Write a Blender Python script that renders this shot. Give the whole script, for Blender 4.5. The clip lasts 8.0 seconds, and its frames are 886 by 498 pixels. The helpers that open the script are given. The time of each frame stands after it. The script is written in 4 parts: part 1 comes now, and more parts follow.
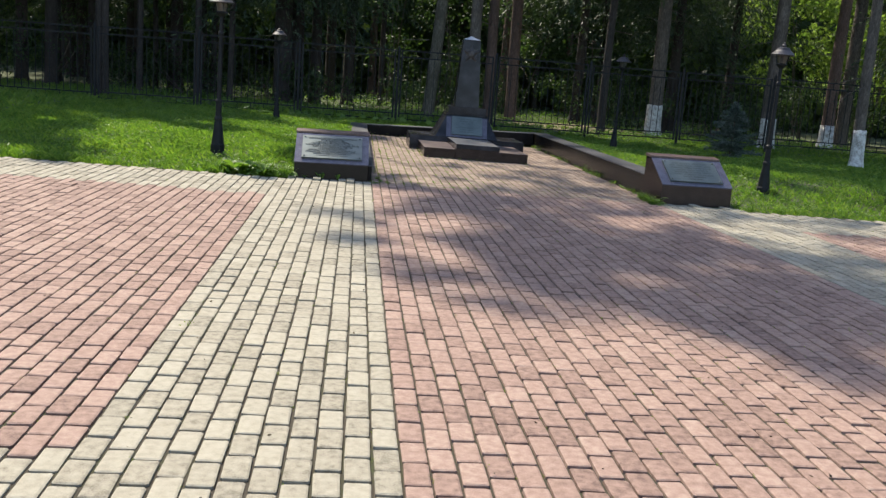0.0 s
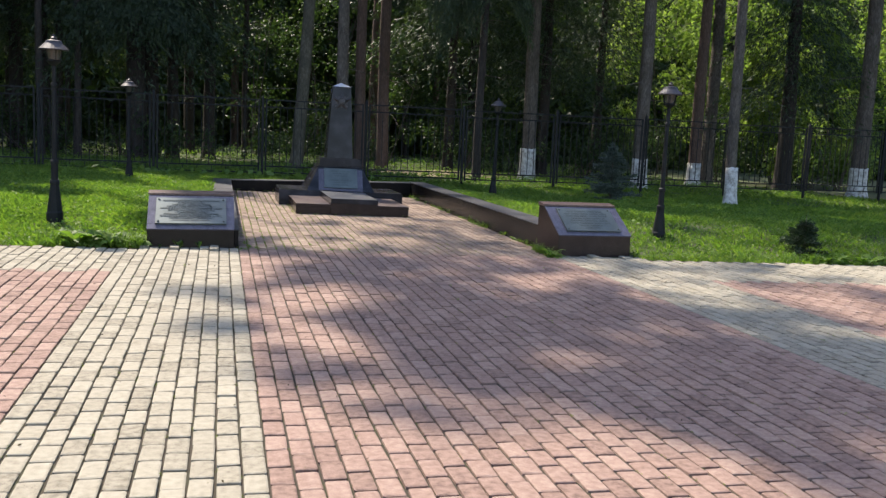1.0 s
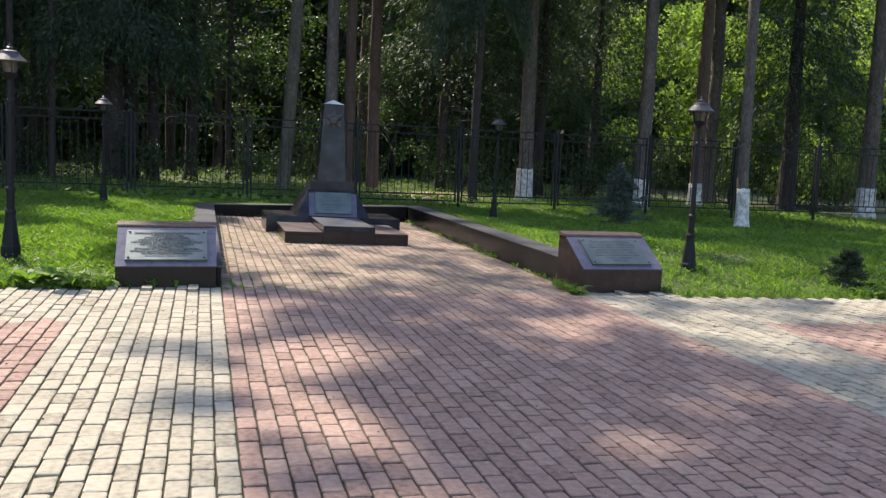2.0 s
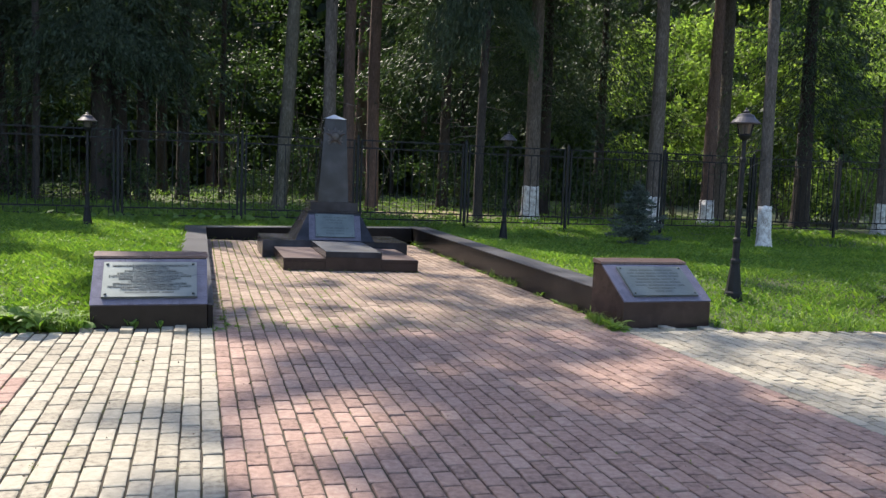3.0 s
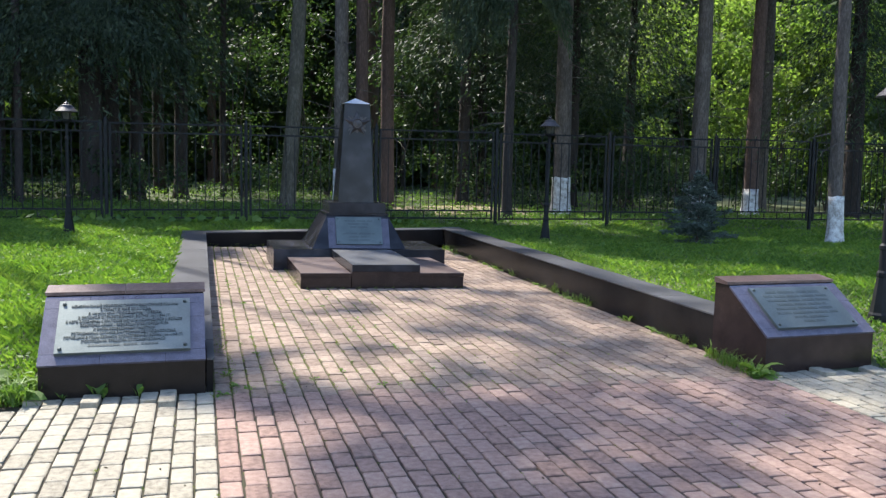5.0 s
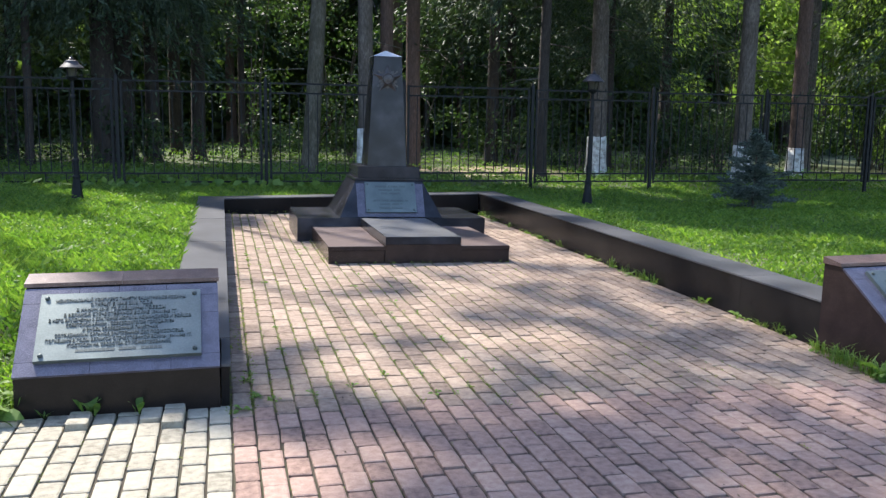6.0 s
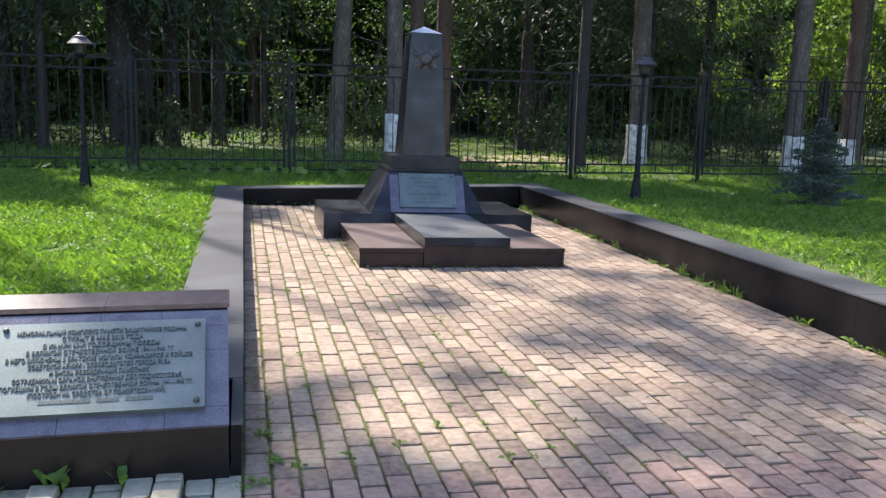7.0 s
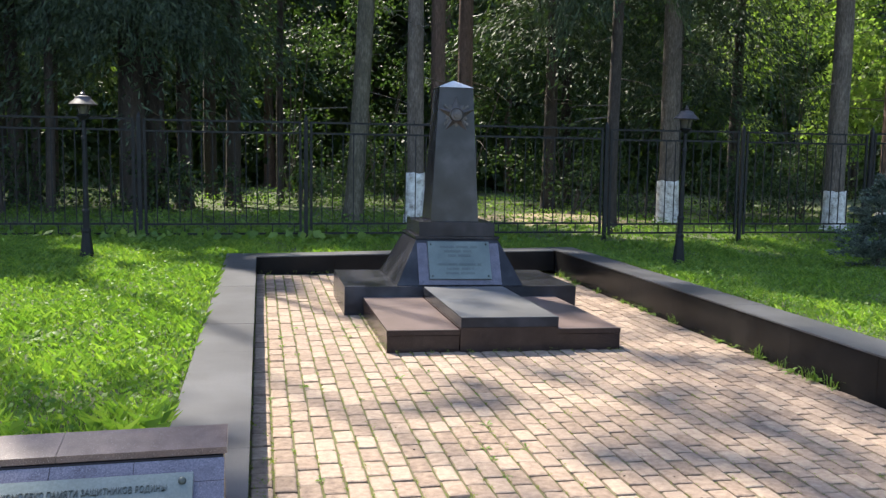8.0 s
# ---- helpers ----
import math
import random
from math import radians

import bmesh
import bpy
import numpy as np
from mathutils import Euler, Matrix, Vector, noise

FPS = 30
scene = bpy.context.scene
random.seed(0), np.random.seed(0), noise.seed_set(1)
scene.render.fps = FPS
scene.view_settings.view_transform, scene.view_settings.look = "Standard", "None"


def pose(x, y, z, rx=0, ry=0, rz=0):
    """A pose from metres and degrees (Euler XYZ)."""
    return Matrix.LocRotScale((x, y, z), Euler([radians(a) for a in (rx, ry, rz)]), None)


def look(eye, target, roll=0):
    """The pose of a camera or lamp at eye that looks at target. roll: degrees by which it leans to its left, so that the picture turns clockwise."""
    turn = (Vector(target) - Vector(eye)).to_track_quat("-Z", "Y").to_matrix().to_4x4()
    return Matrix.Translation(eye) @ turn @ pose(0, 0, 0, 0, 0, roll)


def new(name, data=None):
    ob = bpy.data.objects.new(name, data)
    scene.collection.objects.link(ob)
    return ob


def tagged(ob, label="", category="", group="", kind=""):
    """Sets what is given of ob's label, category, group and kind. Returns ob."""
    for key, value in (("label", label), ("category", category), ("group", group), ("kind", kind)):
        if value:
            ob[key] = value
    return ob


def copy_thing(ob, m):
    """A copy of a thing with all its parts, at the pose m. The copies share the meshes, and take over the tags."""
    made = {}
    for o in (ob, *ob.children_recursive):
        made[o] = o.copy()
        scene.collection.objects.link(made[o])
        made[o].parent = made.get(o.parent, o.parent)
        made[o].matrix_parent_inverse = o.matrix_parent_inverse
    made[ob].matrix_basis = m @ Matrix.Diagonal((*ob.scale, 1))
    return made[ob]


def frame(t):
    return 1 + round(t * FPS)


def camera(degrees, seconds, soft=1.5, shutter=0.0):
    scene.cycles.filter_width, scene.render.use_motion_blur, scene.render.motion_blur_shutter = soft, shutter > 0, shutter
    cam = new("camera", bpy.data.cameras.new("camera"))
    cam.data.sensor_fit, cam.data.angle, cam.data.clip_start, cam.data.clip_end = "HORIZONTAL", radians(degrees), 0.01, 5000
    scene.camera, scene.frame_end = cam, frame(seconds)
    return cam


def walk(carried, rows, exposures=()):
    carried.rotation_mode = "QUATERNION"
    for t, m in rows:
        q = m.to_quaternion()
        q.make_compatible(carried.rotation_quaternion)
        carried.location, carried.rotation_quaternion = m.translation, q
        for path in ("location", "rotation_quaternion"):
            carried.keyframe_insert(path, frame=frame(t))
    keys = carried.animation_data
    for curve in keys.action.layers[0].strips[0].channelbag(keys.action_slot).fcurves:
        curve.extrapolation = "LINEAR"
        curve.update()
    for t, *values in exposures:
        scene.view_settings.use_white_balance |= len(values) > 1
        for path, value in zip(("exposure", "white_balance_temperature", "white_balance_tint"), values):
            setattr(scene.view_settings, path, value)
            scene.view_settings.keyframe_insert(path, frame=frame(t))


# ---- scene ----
cam = camera(52.5, 8.0, soft=1.4)
PATH = [
    (0, (-0.246, 0.28, 1.407), (-0.035, 2.233, 1.031), 5.0),
    (0.5, (-0.244, 0.915, 1.405), (0.143, 2.851, 1.09), 4.3),
    (1, (-0.221, 1.498, 1.415), (0.264, 3.421, 1.16), 3.3),
    (1.5, (-0.204, 2.153, 1.428), (0.309, 4.072, 1.197), 3.2),
    (3, (-0.152, 3.982, 1.437), (0.377, 5.903, 1.262), 2.8),
    (3.5, (-0.132, 4.528, 1.432), (0.431, 6.44, 1.267), 2.9),
    (4, (-0.093, 5.121, 1.453), (0.465, 7.034, 1.274), 3.0),
    (4.5, (-0.088, 5.716, 1.45), (0.45, 7.633, 1.262), 2.3),
    (6, (-0.04, 7.381, 1.439), (0.439, 9.302, 1.151), 1.6),
    (6.5, (-0.004, 7.949, 1.427), (0.409, 9.873, 1.074), 2.2),
    (7, (-0.003, 8.509, 1.412), (0.432, 10.435, 1.093), 2.2),
    (7.5, (0.003, 9.009, 1.435), (0.442, 10.946, 1.199), 1.4),
    (8, (0.038, 9.507, 1.453), (0.438, 11.456, 1.254), 1.5),
]
walk(cam, [(t, look(eye, target, roll)) for t, eye, target, roll in PATH], exposures=((0, 1.17, 6600, 12), (1, 1.3, 6650, 16), (3, 1.55, 6500, 16), (4, 1.61, 6200, 15), (6, 1.76, 6100, 14), (7, 1.86, 6300, 15), (8, 1.95, 6550, 12)))
SKY, SUN = 0.15, 3.7

# ---- world, sun, exposure ----
SUN_AZ, SUN_EL = (-0.47, 0.88), 51.0
world = bpy.data.worlds.new("sky")
scene.world = world
world.use_nodes = True
wn, wl = world.node_tree.nodes, world.node_tree.links
sky = wn.new("ShaderNodeTexSky")
sky.sky_type = "NISHITA"
sky.sun_disc = False
sky.sun_elevation = radians(SUN_EL)
sky.sun_rotation = math.atan2(SUN_AZ[0], SUN_AZ[1])
wn["Background"].inputs["Strength"].default_value = SKY
wl.new(sky.outputs[0], wn["Background"].inputs["Color"])
sun = new("sun", bpy.data.lights.new("sun", "SUN"))
sun.data.energy, sun.data.angle, sun.data.color = SUN, radians(0.6), (1.0, 0.93, 0.79)
_h = math.hypot(*SUN_AZ)
_d = Vector((SUN_AZ[0] / _h * math.cos(radians(SUN_EL)), SUN_AZ[1] / _h * math.cos(radians(SUN_EL)), math.sin(radians(SUN_EL))))
sun.matrix_world = look(_d * 60, (0, 0, 0))


# ---- materials ----
def material(name, colours, rough=0.6, metal=0.0, scale=6.0, fine=90.0, amount=0.5, bump=0.15, vary="", spread=0.25, spec=0.5, speck=None, coat=0.0):
    """Colours at two noise scales, with fine relief. vary: island or object, for a shade of each piece."""
    m = bpy.data.materials.new(name)
    m.use_nodes = True
    n, l = m.node_tree.nodes, m.node_tree.links
    b = n["Principled BSDF"]
    geo = n.new("ShaderNodeNewGeometry")
    big, small = n.new("ShaderNodeTexNoise"), n.new("ShaderNodeTexNoise")
    big.inputs["Scale"].default_value, small.inputs["Scale"].default_value = scale, fine
    big.inputs["Detail"].default_value, small.inputs["Detail"].default_value = 5, 3
    for t in (big, small):
        l.new(geo.outputs["Position"], t.inputs["Vector"])
    mix = n.new("ShaderNodeMath")
    mix.operation = "MULTIPLY_ADD"
    mix.inputs[1].default_value = amount
    l.new(small.outputs["Fac"], mix.inputs[0])
    part_big = n.new("ShaderNodeMath")
    part_big.operation = "MULTIPLY"
    part_big.inputs[1].default_value = 1 - amount
    l.new(big.outputs["Fac"], part_big.inputs[0])
    l.new(part_big.outputs[0], mix.inputs[2])
    value = mix.outputs[0]
    if vary:
        rnd = geo.outputs["Random Per Island"] if vary == "island" else n.new("ShaderNodeObjectInfo").outputs["Random"]
        add = n.new("ShaderNodeMath")
        add.operation = "MULTIPLY_ADD"
        add.inputs[1].default_value = spread
        l.new(rnd, add.inputs[0])
        sub = n.new("ShaderNodeMath")
        sub.operation = "SUBTRACT"
        sub.inputs[1].default_value = spread / 2
        l.new(value, sub.inputs[0])
        l.new(sub.outputs[0], add.inputs[2])
        value = add.outputs[0]
    ramp = n.new("ShaderNodeValToRGB")
    e = ramp.color_ramp.elements
    while len(e) < len(colours):
        e.new(0.5)
    for i, c in enumerate(colours):
        e[i].position = 0.3 + 0.4 * i / max(1, len(colours) - 1)
        e[i].color = (*c, 1)
    l.new(value, ramp.inputs[0])
    colour = ramp.outputs[0]
    if speck:
        vor = n.new("ShaderNodeTexVoronoi")
        vor.inputs["Scale"].default_value = speck[1]
        l.new(geo.outputs["Position"], vor.inputs["Vector"])
        sr = n.new("ShaderNodeValToRGB")
        sr.color_ramp.elements[0].position, sr.color_ramp.elements[1].position = speck[2], speck[2] + 0.06
        sr.color_ramp.elements[0].color, sr.color_ramp.elements[1].color = (1, 1, 1, 1), (0, 0, 0, 1)
        l.new(vor.outputs["Distance"], sr.inputs[0])
        sm = n.new("ShaderNodeMix")
        sm.data_type = "RGBA"
        sm.inputs["B"].default_value = (*speck[0], 1)
        l.new(sr.outputs[0], sm.inputs["Factor"])
        l.new(colour, sm.inputs["A"])
        colour = sm.outputs["Result"]
    l.new(colour, b.inputs["Base Color"])
    b.inputs["Roughness"].default_value, b.inputs["Metallic"].default_value = rough, metal
    b.inputs["Specular IOR Level"].default_value = spec
    b.inputs["Coat Weight"].default_value = coat
    if bump:
        bp = n.new("ShaderNodeBump")
        bp.inputs["Strength"].default_value, bp.inputs["Distance"].default_value = bump, 0.01
        l.new(value, bp.inputs["Height"])
        l.new(bp.outputs[0], b.inputs["Normal"])
    return m


def leaf_material(name, dark, mid, light, through_part=0.45, rough=0.55):
    """Leaves and blades: reflected and transmitted light, a shade of its own for each."""
    m = bpy.data.materials.new(name)
    m.use_nodes = True
    n, l = m.node_tree.nodes, m.node_tree.links
    b, out = n["Principled BSDF"], n["Material Output"]
    geo = n.new("ShaderNodeNewGeometry")
    noise_tex = n.new("ShaderNodeTexNoise")
    noise_tex.inputs["Scale"].default_value = 0.9
    l.new(geo.outputs["Position"], noise_tex.inputs["Vector"])
    mx = n.new("ShaderNodeMath")
    mx.operation = "MULTIPLY_ADD"
    mx.inputs[1].default_value = 0.55
    l.new(geo.outputs["Random Per Island"], mx.inputs[0])
    hf = n.new("ShaderNodeMath")
    hf.operation = "MULTIPLY"
    hf.inputs[1].default_value = 0.5
    l.new(noise_tex.outputs["Fac"], hf.inputs[0])
    l.new(hf.outputs[0], mx.inputs[2])
    ramp = n.new("ShaderNodeValToRGB")
    e = ramp.color_ramp.elements
    e.new(0.5)
    for i, c in enumerate((dark, mid, light)):
        e[i].position, e[i].color = 0.15 + 0.35 * i, (*c, 1)
    l.new(mx.outputs[0], ramp.inputs[0])
    l.new(ramp.outputs[0], b.inputs["Base Color"])
    b.inputs["Roughness"].default_value = rough
    b.inputs["Specular IOR Level"].default_value = 0.3
    tr = n.new("ShaderNodeBsdfTranslucent")
    br = n.new("ShaderNodeMix")
    br.data_type, br.blend_type = "RGBA", "MULTIPLY"
    br.inputs["Factor"].default_value = 1.0
    br.inputs["B"].default_value = (1.25, 1.5, 0.55, 1)
    l.new(ramp.outputs[0], br.inputs["A"])
    l.new(br.outputs["Result"], tr.inputs["Color"])
    ms = n.new("ShaderNodeMixShader")
    ms.inputs[0].default_value = through_part
    l.new(b.outputs[0], ms.inputs[1])
    l.new(tr.outputs[0], ms.inputs[2])
    l.new(ms.outputs[0], out.inputs["Surface"])
    return m


RED = ((0.132, 0.086, 0.068), (0.226, 0.149, 0.118), (0.282, 0.192, 0.152), (0.338, 0.25, 0.198))
PALE = ((0.15, 0.134, 0.1), (0.25, 0.226, 0.17), (0.305, 0.28, 0.214), (0.34, 0.314, 0.243))
paver_red = material("red_concrete_paver", RED, 0.85, 0, 26, 240, 0.42, 0.3, "island", 0.2, 0.25)
paver_pale = material("pale_concrete_paver", PALE, 0.85, 0, 26, 240, 0.42, 0.3, "island", 0.2, 0.25)
# browner, less saturated red for the pavers between the kerbs
PLOT_RED = ((0.125, 0.09, 0.068), (0.2, 0.146, 0.11), (0.258, 0.194, 0.147), (0.32, 0.256, 0.192))
paver_plot = material("worn_red_concrete_paver", PLOT_RED, 0.88, 0, 26, 240, 0.42, 0.35, "island", 0.2, 0.25)
paver_red_piece = material("plot_red_concrete_paver_piece", PLOT_RED, 0.85, 0, 26, 240, 0.42, 0.3, "object", 0.22, 0.25)
joint_soil = material("joint_sand_and_moss", ((0.036, 0.044, 0.012), (0.038, 0.031, 0.02), (0.05, 0.04, 0.027)), 1, 0, 2.5, 60, 0.4, 0.3)
turf_soil = material("grassy_soil", ((0.035, 0.055, 0.014), (0.05, 0.066, 0.022), (0.095, 0.088, 0.046)), 1, 0, 1.3, 40, 0.5, 0.4)
granite_dark = material("polished_dark_granite", ((0.006, 0.005, 0.005), (0.011, 0.009, 0.0085), (0.020, 0.016, 0.015)), 0.24, 0, 9, 220, 0.6, 0.01, "", 0, 0.2, ((0.04, 0.026, 0.022), 260, 0.10))
granite_black = material("polished_black_gabbro", ((0.008, 0.009, 0.011), (0.020, 0.021, 0.026), (0.05, 0.051, 0.06)), 0.22, 0, 3.2, 250, 0.22, 0.01, "", 0, 0.2)
granite_red = material("polished_red_brown_granite", ((0.014, 0.0095, 0.009), (0.026, 0.017, 0.0155), (0.045, 0.031, 0.028)), 0.2, 0, 9, 240, 0.6, 0.03, "", 0, 0.3, ((0.12, 0.085, 0.075), 230, 0.12))
granite_violet = material("violet_grey_granite", ((0.048, 0.045, 0.06), (0.088, 0.083, 0.11), (0.14, 0.132, 0.165)), 0.26, 0, 14, 190, 0.6, 0.02, "island", 0.12, 0.5, ((0.18, 0.17, 0.2), 190, 0.14))
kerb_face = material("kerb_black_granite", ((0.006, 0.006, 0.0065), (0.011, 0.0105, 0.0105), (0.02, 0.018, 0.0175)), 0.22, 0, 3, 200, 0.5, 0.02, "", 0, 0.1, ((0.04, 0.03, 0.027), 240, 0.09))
# capstones: paler and rougher than the kerb faces
kerb_top = material("kerb_grey_top", ((0.036, 0.036, 0.04), (0.066, 0.067, 0.072), (0.108, 0.109, 0.115)), 0.42, 0, 2.2, 150, 0.45, 0.06, "island", 0.15, 0.35)
plaque_metal = material("grey_green_bronze_plaque", ((0.085, 0.104, 0.096), (0.122, 0.145, 0.134), (0.165, 0.192, 0.176)), 0.42, 0.5, 5, 120, 0.4, 0.08)
plaque_dull = material("weathered_dark_plaque", ((0.075, 0.094, 0.09), (0.11, 0.132, 0.125), (0.15, 0.176, 0.165)), 0.45, 0.5, 5, 120, 0.4, 0.08)
ledge_stone = material("speckled_red_brown_ledge", ((0.055, 0.034, 0.03), (0.115, 0.076, 0.067), (0.19, 0.135, 0.12)), 0.35, 0, 16, 260, 0.5, 0.04, "island", 0.1, 0.5, ((0.30, 0.25, 0.24), 170, 0.14))
moss_joint = material("yellow_green_joint_moss", ((0.085, 0.105, 0.018), (0.075, 0.072, 0.026), (0.06, 0.05, 0.032)), 1, 0, 3.5, 70, 0.45, 0.3)
# slab tops: sun and sky sheen on the dark granite put into the colour
slab_grey = material("sunlit_grey_slab_top", ((0.07, 0.07, 0.072), (0.11, 0.11, 0.112), (0.16, 0.16, 0.158)), 0.35, 0, 3, 150, 0.45, 0.05)
slab_brown = material("sunlit_red_brown_slab_top", ((0.07, 0.05, 0.045), (0.115, 0.083, 0.075), (0.17, 0.13, 0.12)), 0.4, 0, 3, 150, 0.45, 0.05)
letter_metal = material("raised_letters_worn", ((0.035, 0.044, 0.04), (0.052, 0.064, 0.058), (0.075, 0.09, 0.082)), 0.45, 0.4, 5, 120, 0.4, 0.05)
letter_dull = material("raised_letters_dull", ((0.055, 0.07, 0.066), (0.078, 0.095, 0.09), (0.105, 0.125, 0.118)), 0.45, 0.4, 5, 120, 0.4, 0.05)
emblem_metal = material("dark_bronze_emblem", ((0.03, 0.027, 0.026), (0.06, 0.054, 0.052), (0.11, 0.10, 0.096)), 0.4, 0.5, 12, 120, 0.4, 0.08)
cap_metal = material("pale_stone_cap", ((0.24, 0.27, 0.31), (0.31, 0.345, 0.39), (0.38, 0.42, 0.46)), 0.4, 0.0, 6, 120, 0.4, 0.03)
iron = material("black_painted_iron", ((0.007, 0.008, 0.009), (0.012, 0.013, 0.014), (0.02, 0.021, 0.022)), 0.6, 0, 8, 120, 0.5, 0.06, "", 0, 0.22)
hood_paint = material("dark_violet_brown_enamel_hood", ((0.02, 0.018, 0.02), (0.035, 0.031, 0.035), (0.055, 0.05, 0.056)), 0.5, 0.0, 8, 120, 0.5, 0.04)
lamp_glass = material("smoky_lantern_glass", ((0.05, 0.045, 0.04), (0.07, 0.065, 0.055), (0.09, 0.085, 0.075)), 0.15, 0, 8, 90, 0.4, 0.02)


def bark_material(name, dark, mid, light):
    """Upright furrows and scales, lichen-pale patches."""
    m = material(name, (dark, mid, light), 0.95, 0, 1.0, 1.0, 0.6, 1.0)
    n, l = m.node_tree.nodes, m.node_tree.links
    geo = [q for q in n if q.bl_idname == "ShaderNodeNewGeometry"][0]
    stretch = n.new("ShaderNodeMapping")
    stretch.inputs["Scale"].default_value = (1, 1, 0.28)
    l.new(geo.outputs["Position"], stretch.inputs["Vector"])
    for q, s in zip([q for q in n if q.bl_idname == "ShaderNodeTexNoise"], (6.0, 30.0)):
        q.inputs["Scale"].default_value = s
        q.inputs["Roughness"].default_value = 0.7
        l.new(stretch.outputs[0], q.inputs["Vector"])
    [q for q in n if q.bl_idname == "ShaderNodeBump"][0].inputs["Distance"].default_value = 0.03
    return m


bark_spruce = bark_material("grey_brown_bark", (0.03, 0.024, 0.02), (0.095, 0.078, 0.064), (0.21, 0.178, 0.15))
# darker copy of the bark, with the wood's shade put into its colour
bark_shaded = bark_material("dark_shaded_spruce_bark", (0.012, 0.0095, 0.008), (0.033, 0.026, 0.021), (0.07, 0.056, 0.046))
bark_mossy = bark_material("mossy_brown_bark", (0.022, 0.02, 0.014), (0.072, 0.064, 0.044), (0.17, 0.155, 0.12))
bark_pine = bark_material("red_brown_bark", (0.04, 0.026, 0.02), (0.10, 0.062, 0.047), (0.18, 0.12, 0.095))
whitewash = material("whitewash_on_bark", ((0.09, 0.075, 0.06), (0.36, 0.34, 0.31), (0.62, 0.62, 0.59), (0.72, 0.72, 0.7)), 0.95, 0, 9.0, 45, 0.4, 0.8)
needles = leaf_material("spruce_needles", (0.020, 0.036, 0.022), (0.038, 0.062, 0.036), (0.07, 0.096, 0.05), 0.25)
needles_blue = leaf_material("blue_spruce_needles", (0.03, 0.048, 0.042), (0.075, 0.105, 0.094), (0.17, 0.21, 0.195), 0.15)
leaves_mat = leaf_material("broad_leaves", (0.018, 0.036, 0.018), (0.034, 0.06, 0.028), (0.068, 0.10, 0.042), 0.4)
# lighter copy of the broad leaves, brightened as if in sun
sunlit_leaves = leaf_material("sunlit_broad_leaves", (0.085, 0.13, 0.04), (0.145, 0.205, 0.066), (0.24, 0.29, 0.11), 0.58)
grass_mat = leaf_material("lawn_blades", (0.065, 0.125, 0.024), (0.13, 0.215, 0.038), (0.23, 0.30, 0.065), 0.52)
moss_mat = leaf_material("moss_and_seedlings", (0.09, 0.13, 0.02), (0.15, 0.19, 0.03), (0.22, 0.25, 0.05), 0.4)
weed_mat = leaf_material("weed_leaves", (0.06, 0.12, 0.025), (0.105, 0.18, 0.036), (0.18, 0.26, 0.06), 0.45)
bright_weed_mat = leaf_material("bright_weed_leaves", (0.07, 0.13, 0.025), (0.115, 0.19, 0.036), (0.17, 0.25, 0.06), 0.42)
woods_mat = leaf_material("far_woods_foliage", (0.018, 0.034, 0.015), (0.042, 0.068, 0.027), (0.10, 0.14, 0.045), 0.5)


# ---- building helpers ----
def part(name, bm, mat, parent=None, label="", bevel=0.0, smooth=False):
    """Link a bmesh as one mesh object under a thing or a part."""
    if bevel:
        bmesh.ops.bevel(bm, geom=[e for e in bm.edges if e.calc_face_angle(0) > 0.3], offset=bevel, segments=2, profile=0.7, affect="EDGES", clamp_overlap=True)
    bmesh.ops.recalc_face_normals(bm, faces=bm.faces)
    me = bpy.data.meshes.new(name)
    bm.to_mesh(me)
    bm.free()
    if smooth:
        me.shade_smooth()
    me.materials.append(mat)
    ob = new(name, me)
    if parent is not None:
        ob.parent = parent
    if label:
        tagged(ob, label)
    return ob


def thing(name, m, label, category, group="", kind=""):
    ob = new(name)
    ob.empty_display_size = 0.1
    ob.matrix_basis = m
    return tagged(ob, label, category, group, kind)


def prism(profile, x0, x1):
    """A solid with a profile of (y, z) drawn out along x."""
    bm = bmesh.new()
    a = [bm.verts.new((x0, y, z)) for y, z in profile]
    b = [bm.verts.new((x1, y, z)) for y, z in profile]
    bm.faces.new(a), bm.faces.new(b[::-1])
    for i in range(len(a)):
        j = (i + 1) % len(a)
        bm.faces.new((a[i], b[i], b[j], a[j]))
    return bm


def block(x0, x1, y0, y1, z0, z1):
    return prism(((y0, z0), (y1, z0), (y1, z1), (y0, z1)), x0, x1)


def frustum(cx, cy, z0, z1, w0, d0, w1, d1, dy=0.0):
    bm = bmesh.new()
    rings = [[bm.verts.new((cx + sx * w / 2, cy + sy * d / 2 + s, z)) for sx, sy in ((-1, -1), (1, -1), (1, 1), (-1, 1))] for w, d, z, s in ((w0, d0, z0, 0), (w1, d1, z1, dy))]
    bm.faces.new(rings[0][::-1]), bm.faces.new(rings[1])
    for i in range(4):
        j = (i + 1) % 4
        bm.faces.new((rings[0][i], rings[0][j], rings[1][j], rings[1][i]))
    return bm


def lathe(profile, sides=24, close=True):
    """A turned solid about z from (radius, height) pairs."""
    bm = bmesh.new()
    rings = [[bm.verts.new((r * math.cos(2 * math.pi * i / sides), r * math.sin(2 * math.pi * i / sides), z)) for i in range(sides)] for r, z in profile]
    for a, b in zip(rings, rings[1:]):
        for i in range(sides):
            j = (i + 1) % sides
            bm.faces.new((a[i], a[j], b[j], b[i]))
    if close:
        bm.faces.new(rings[0][::-1]), bm.faces.new(rings[-1])
    return bm


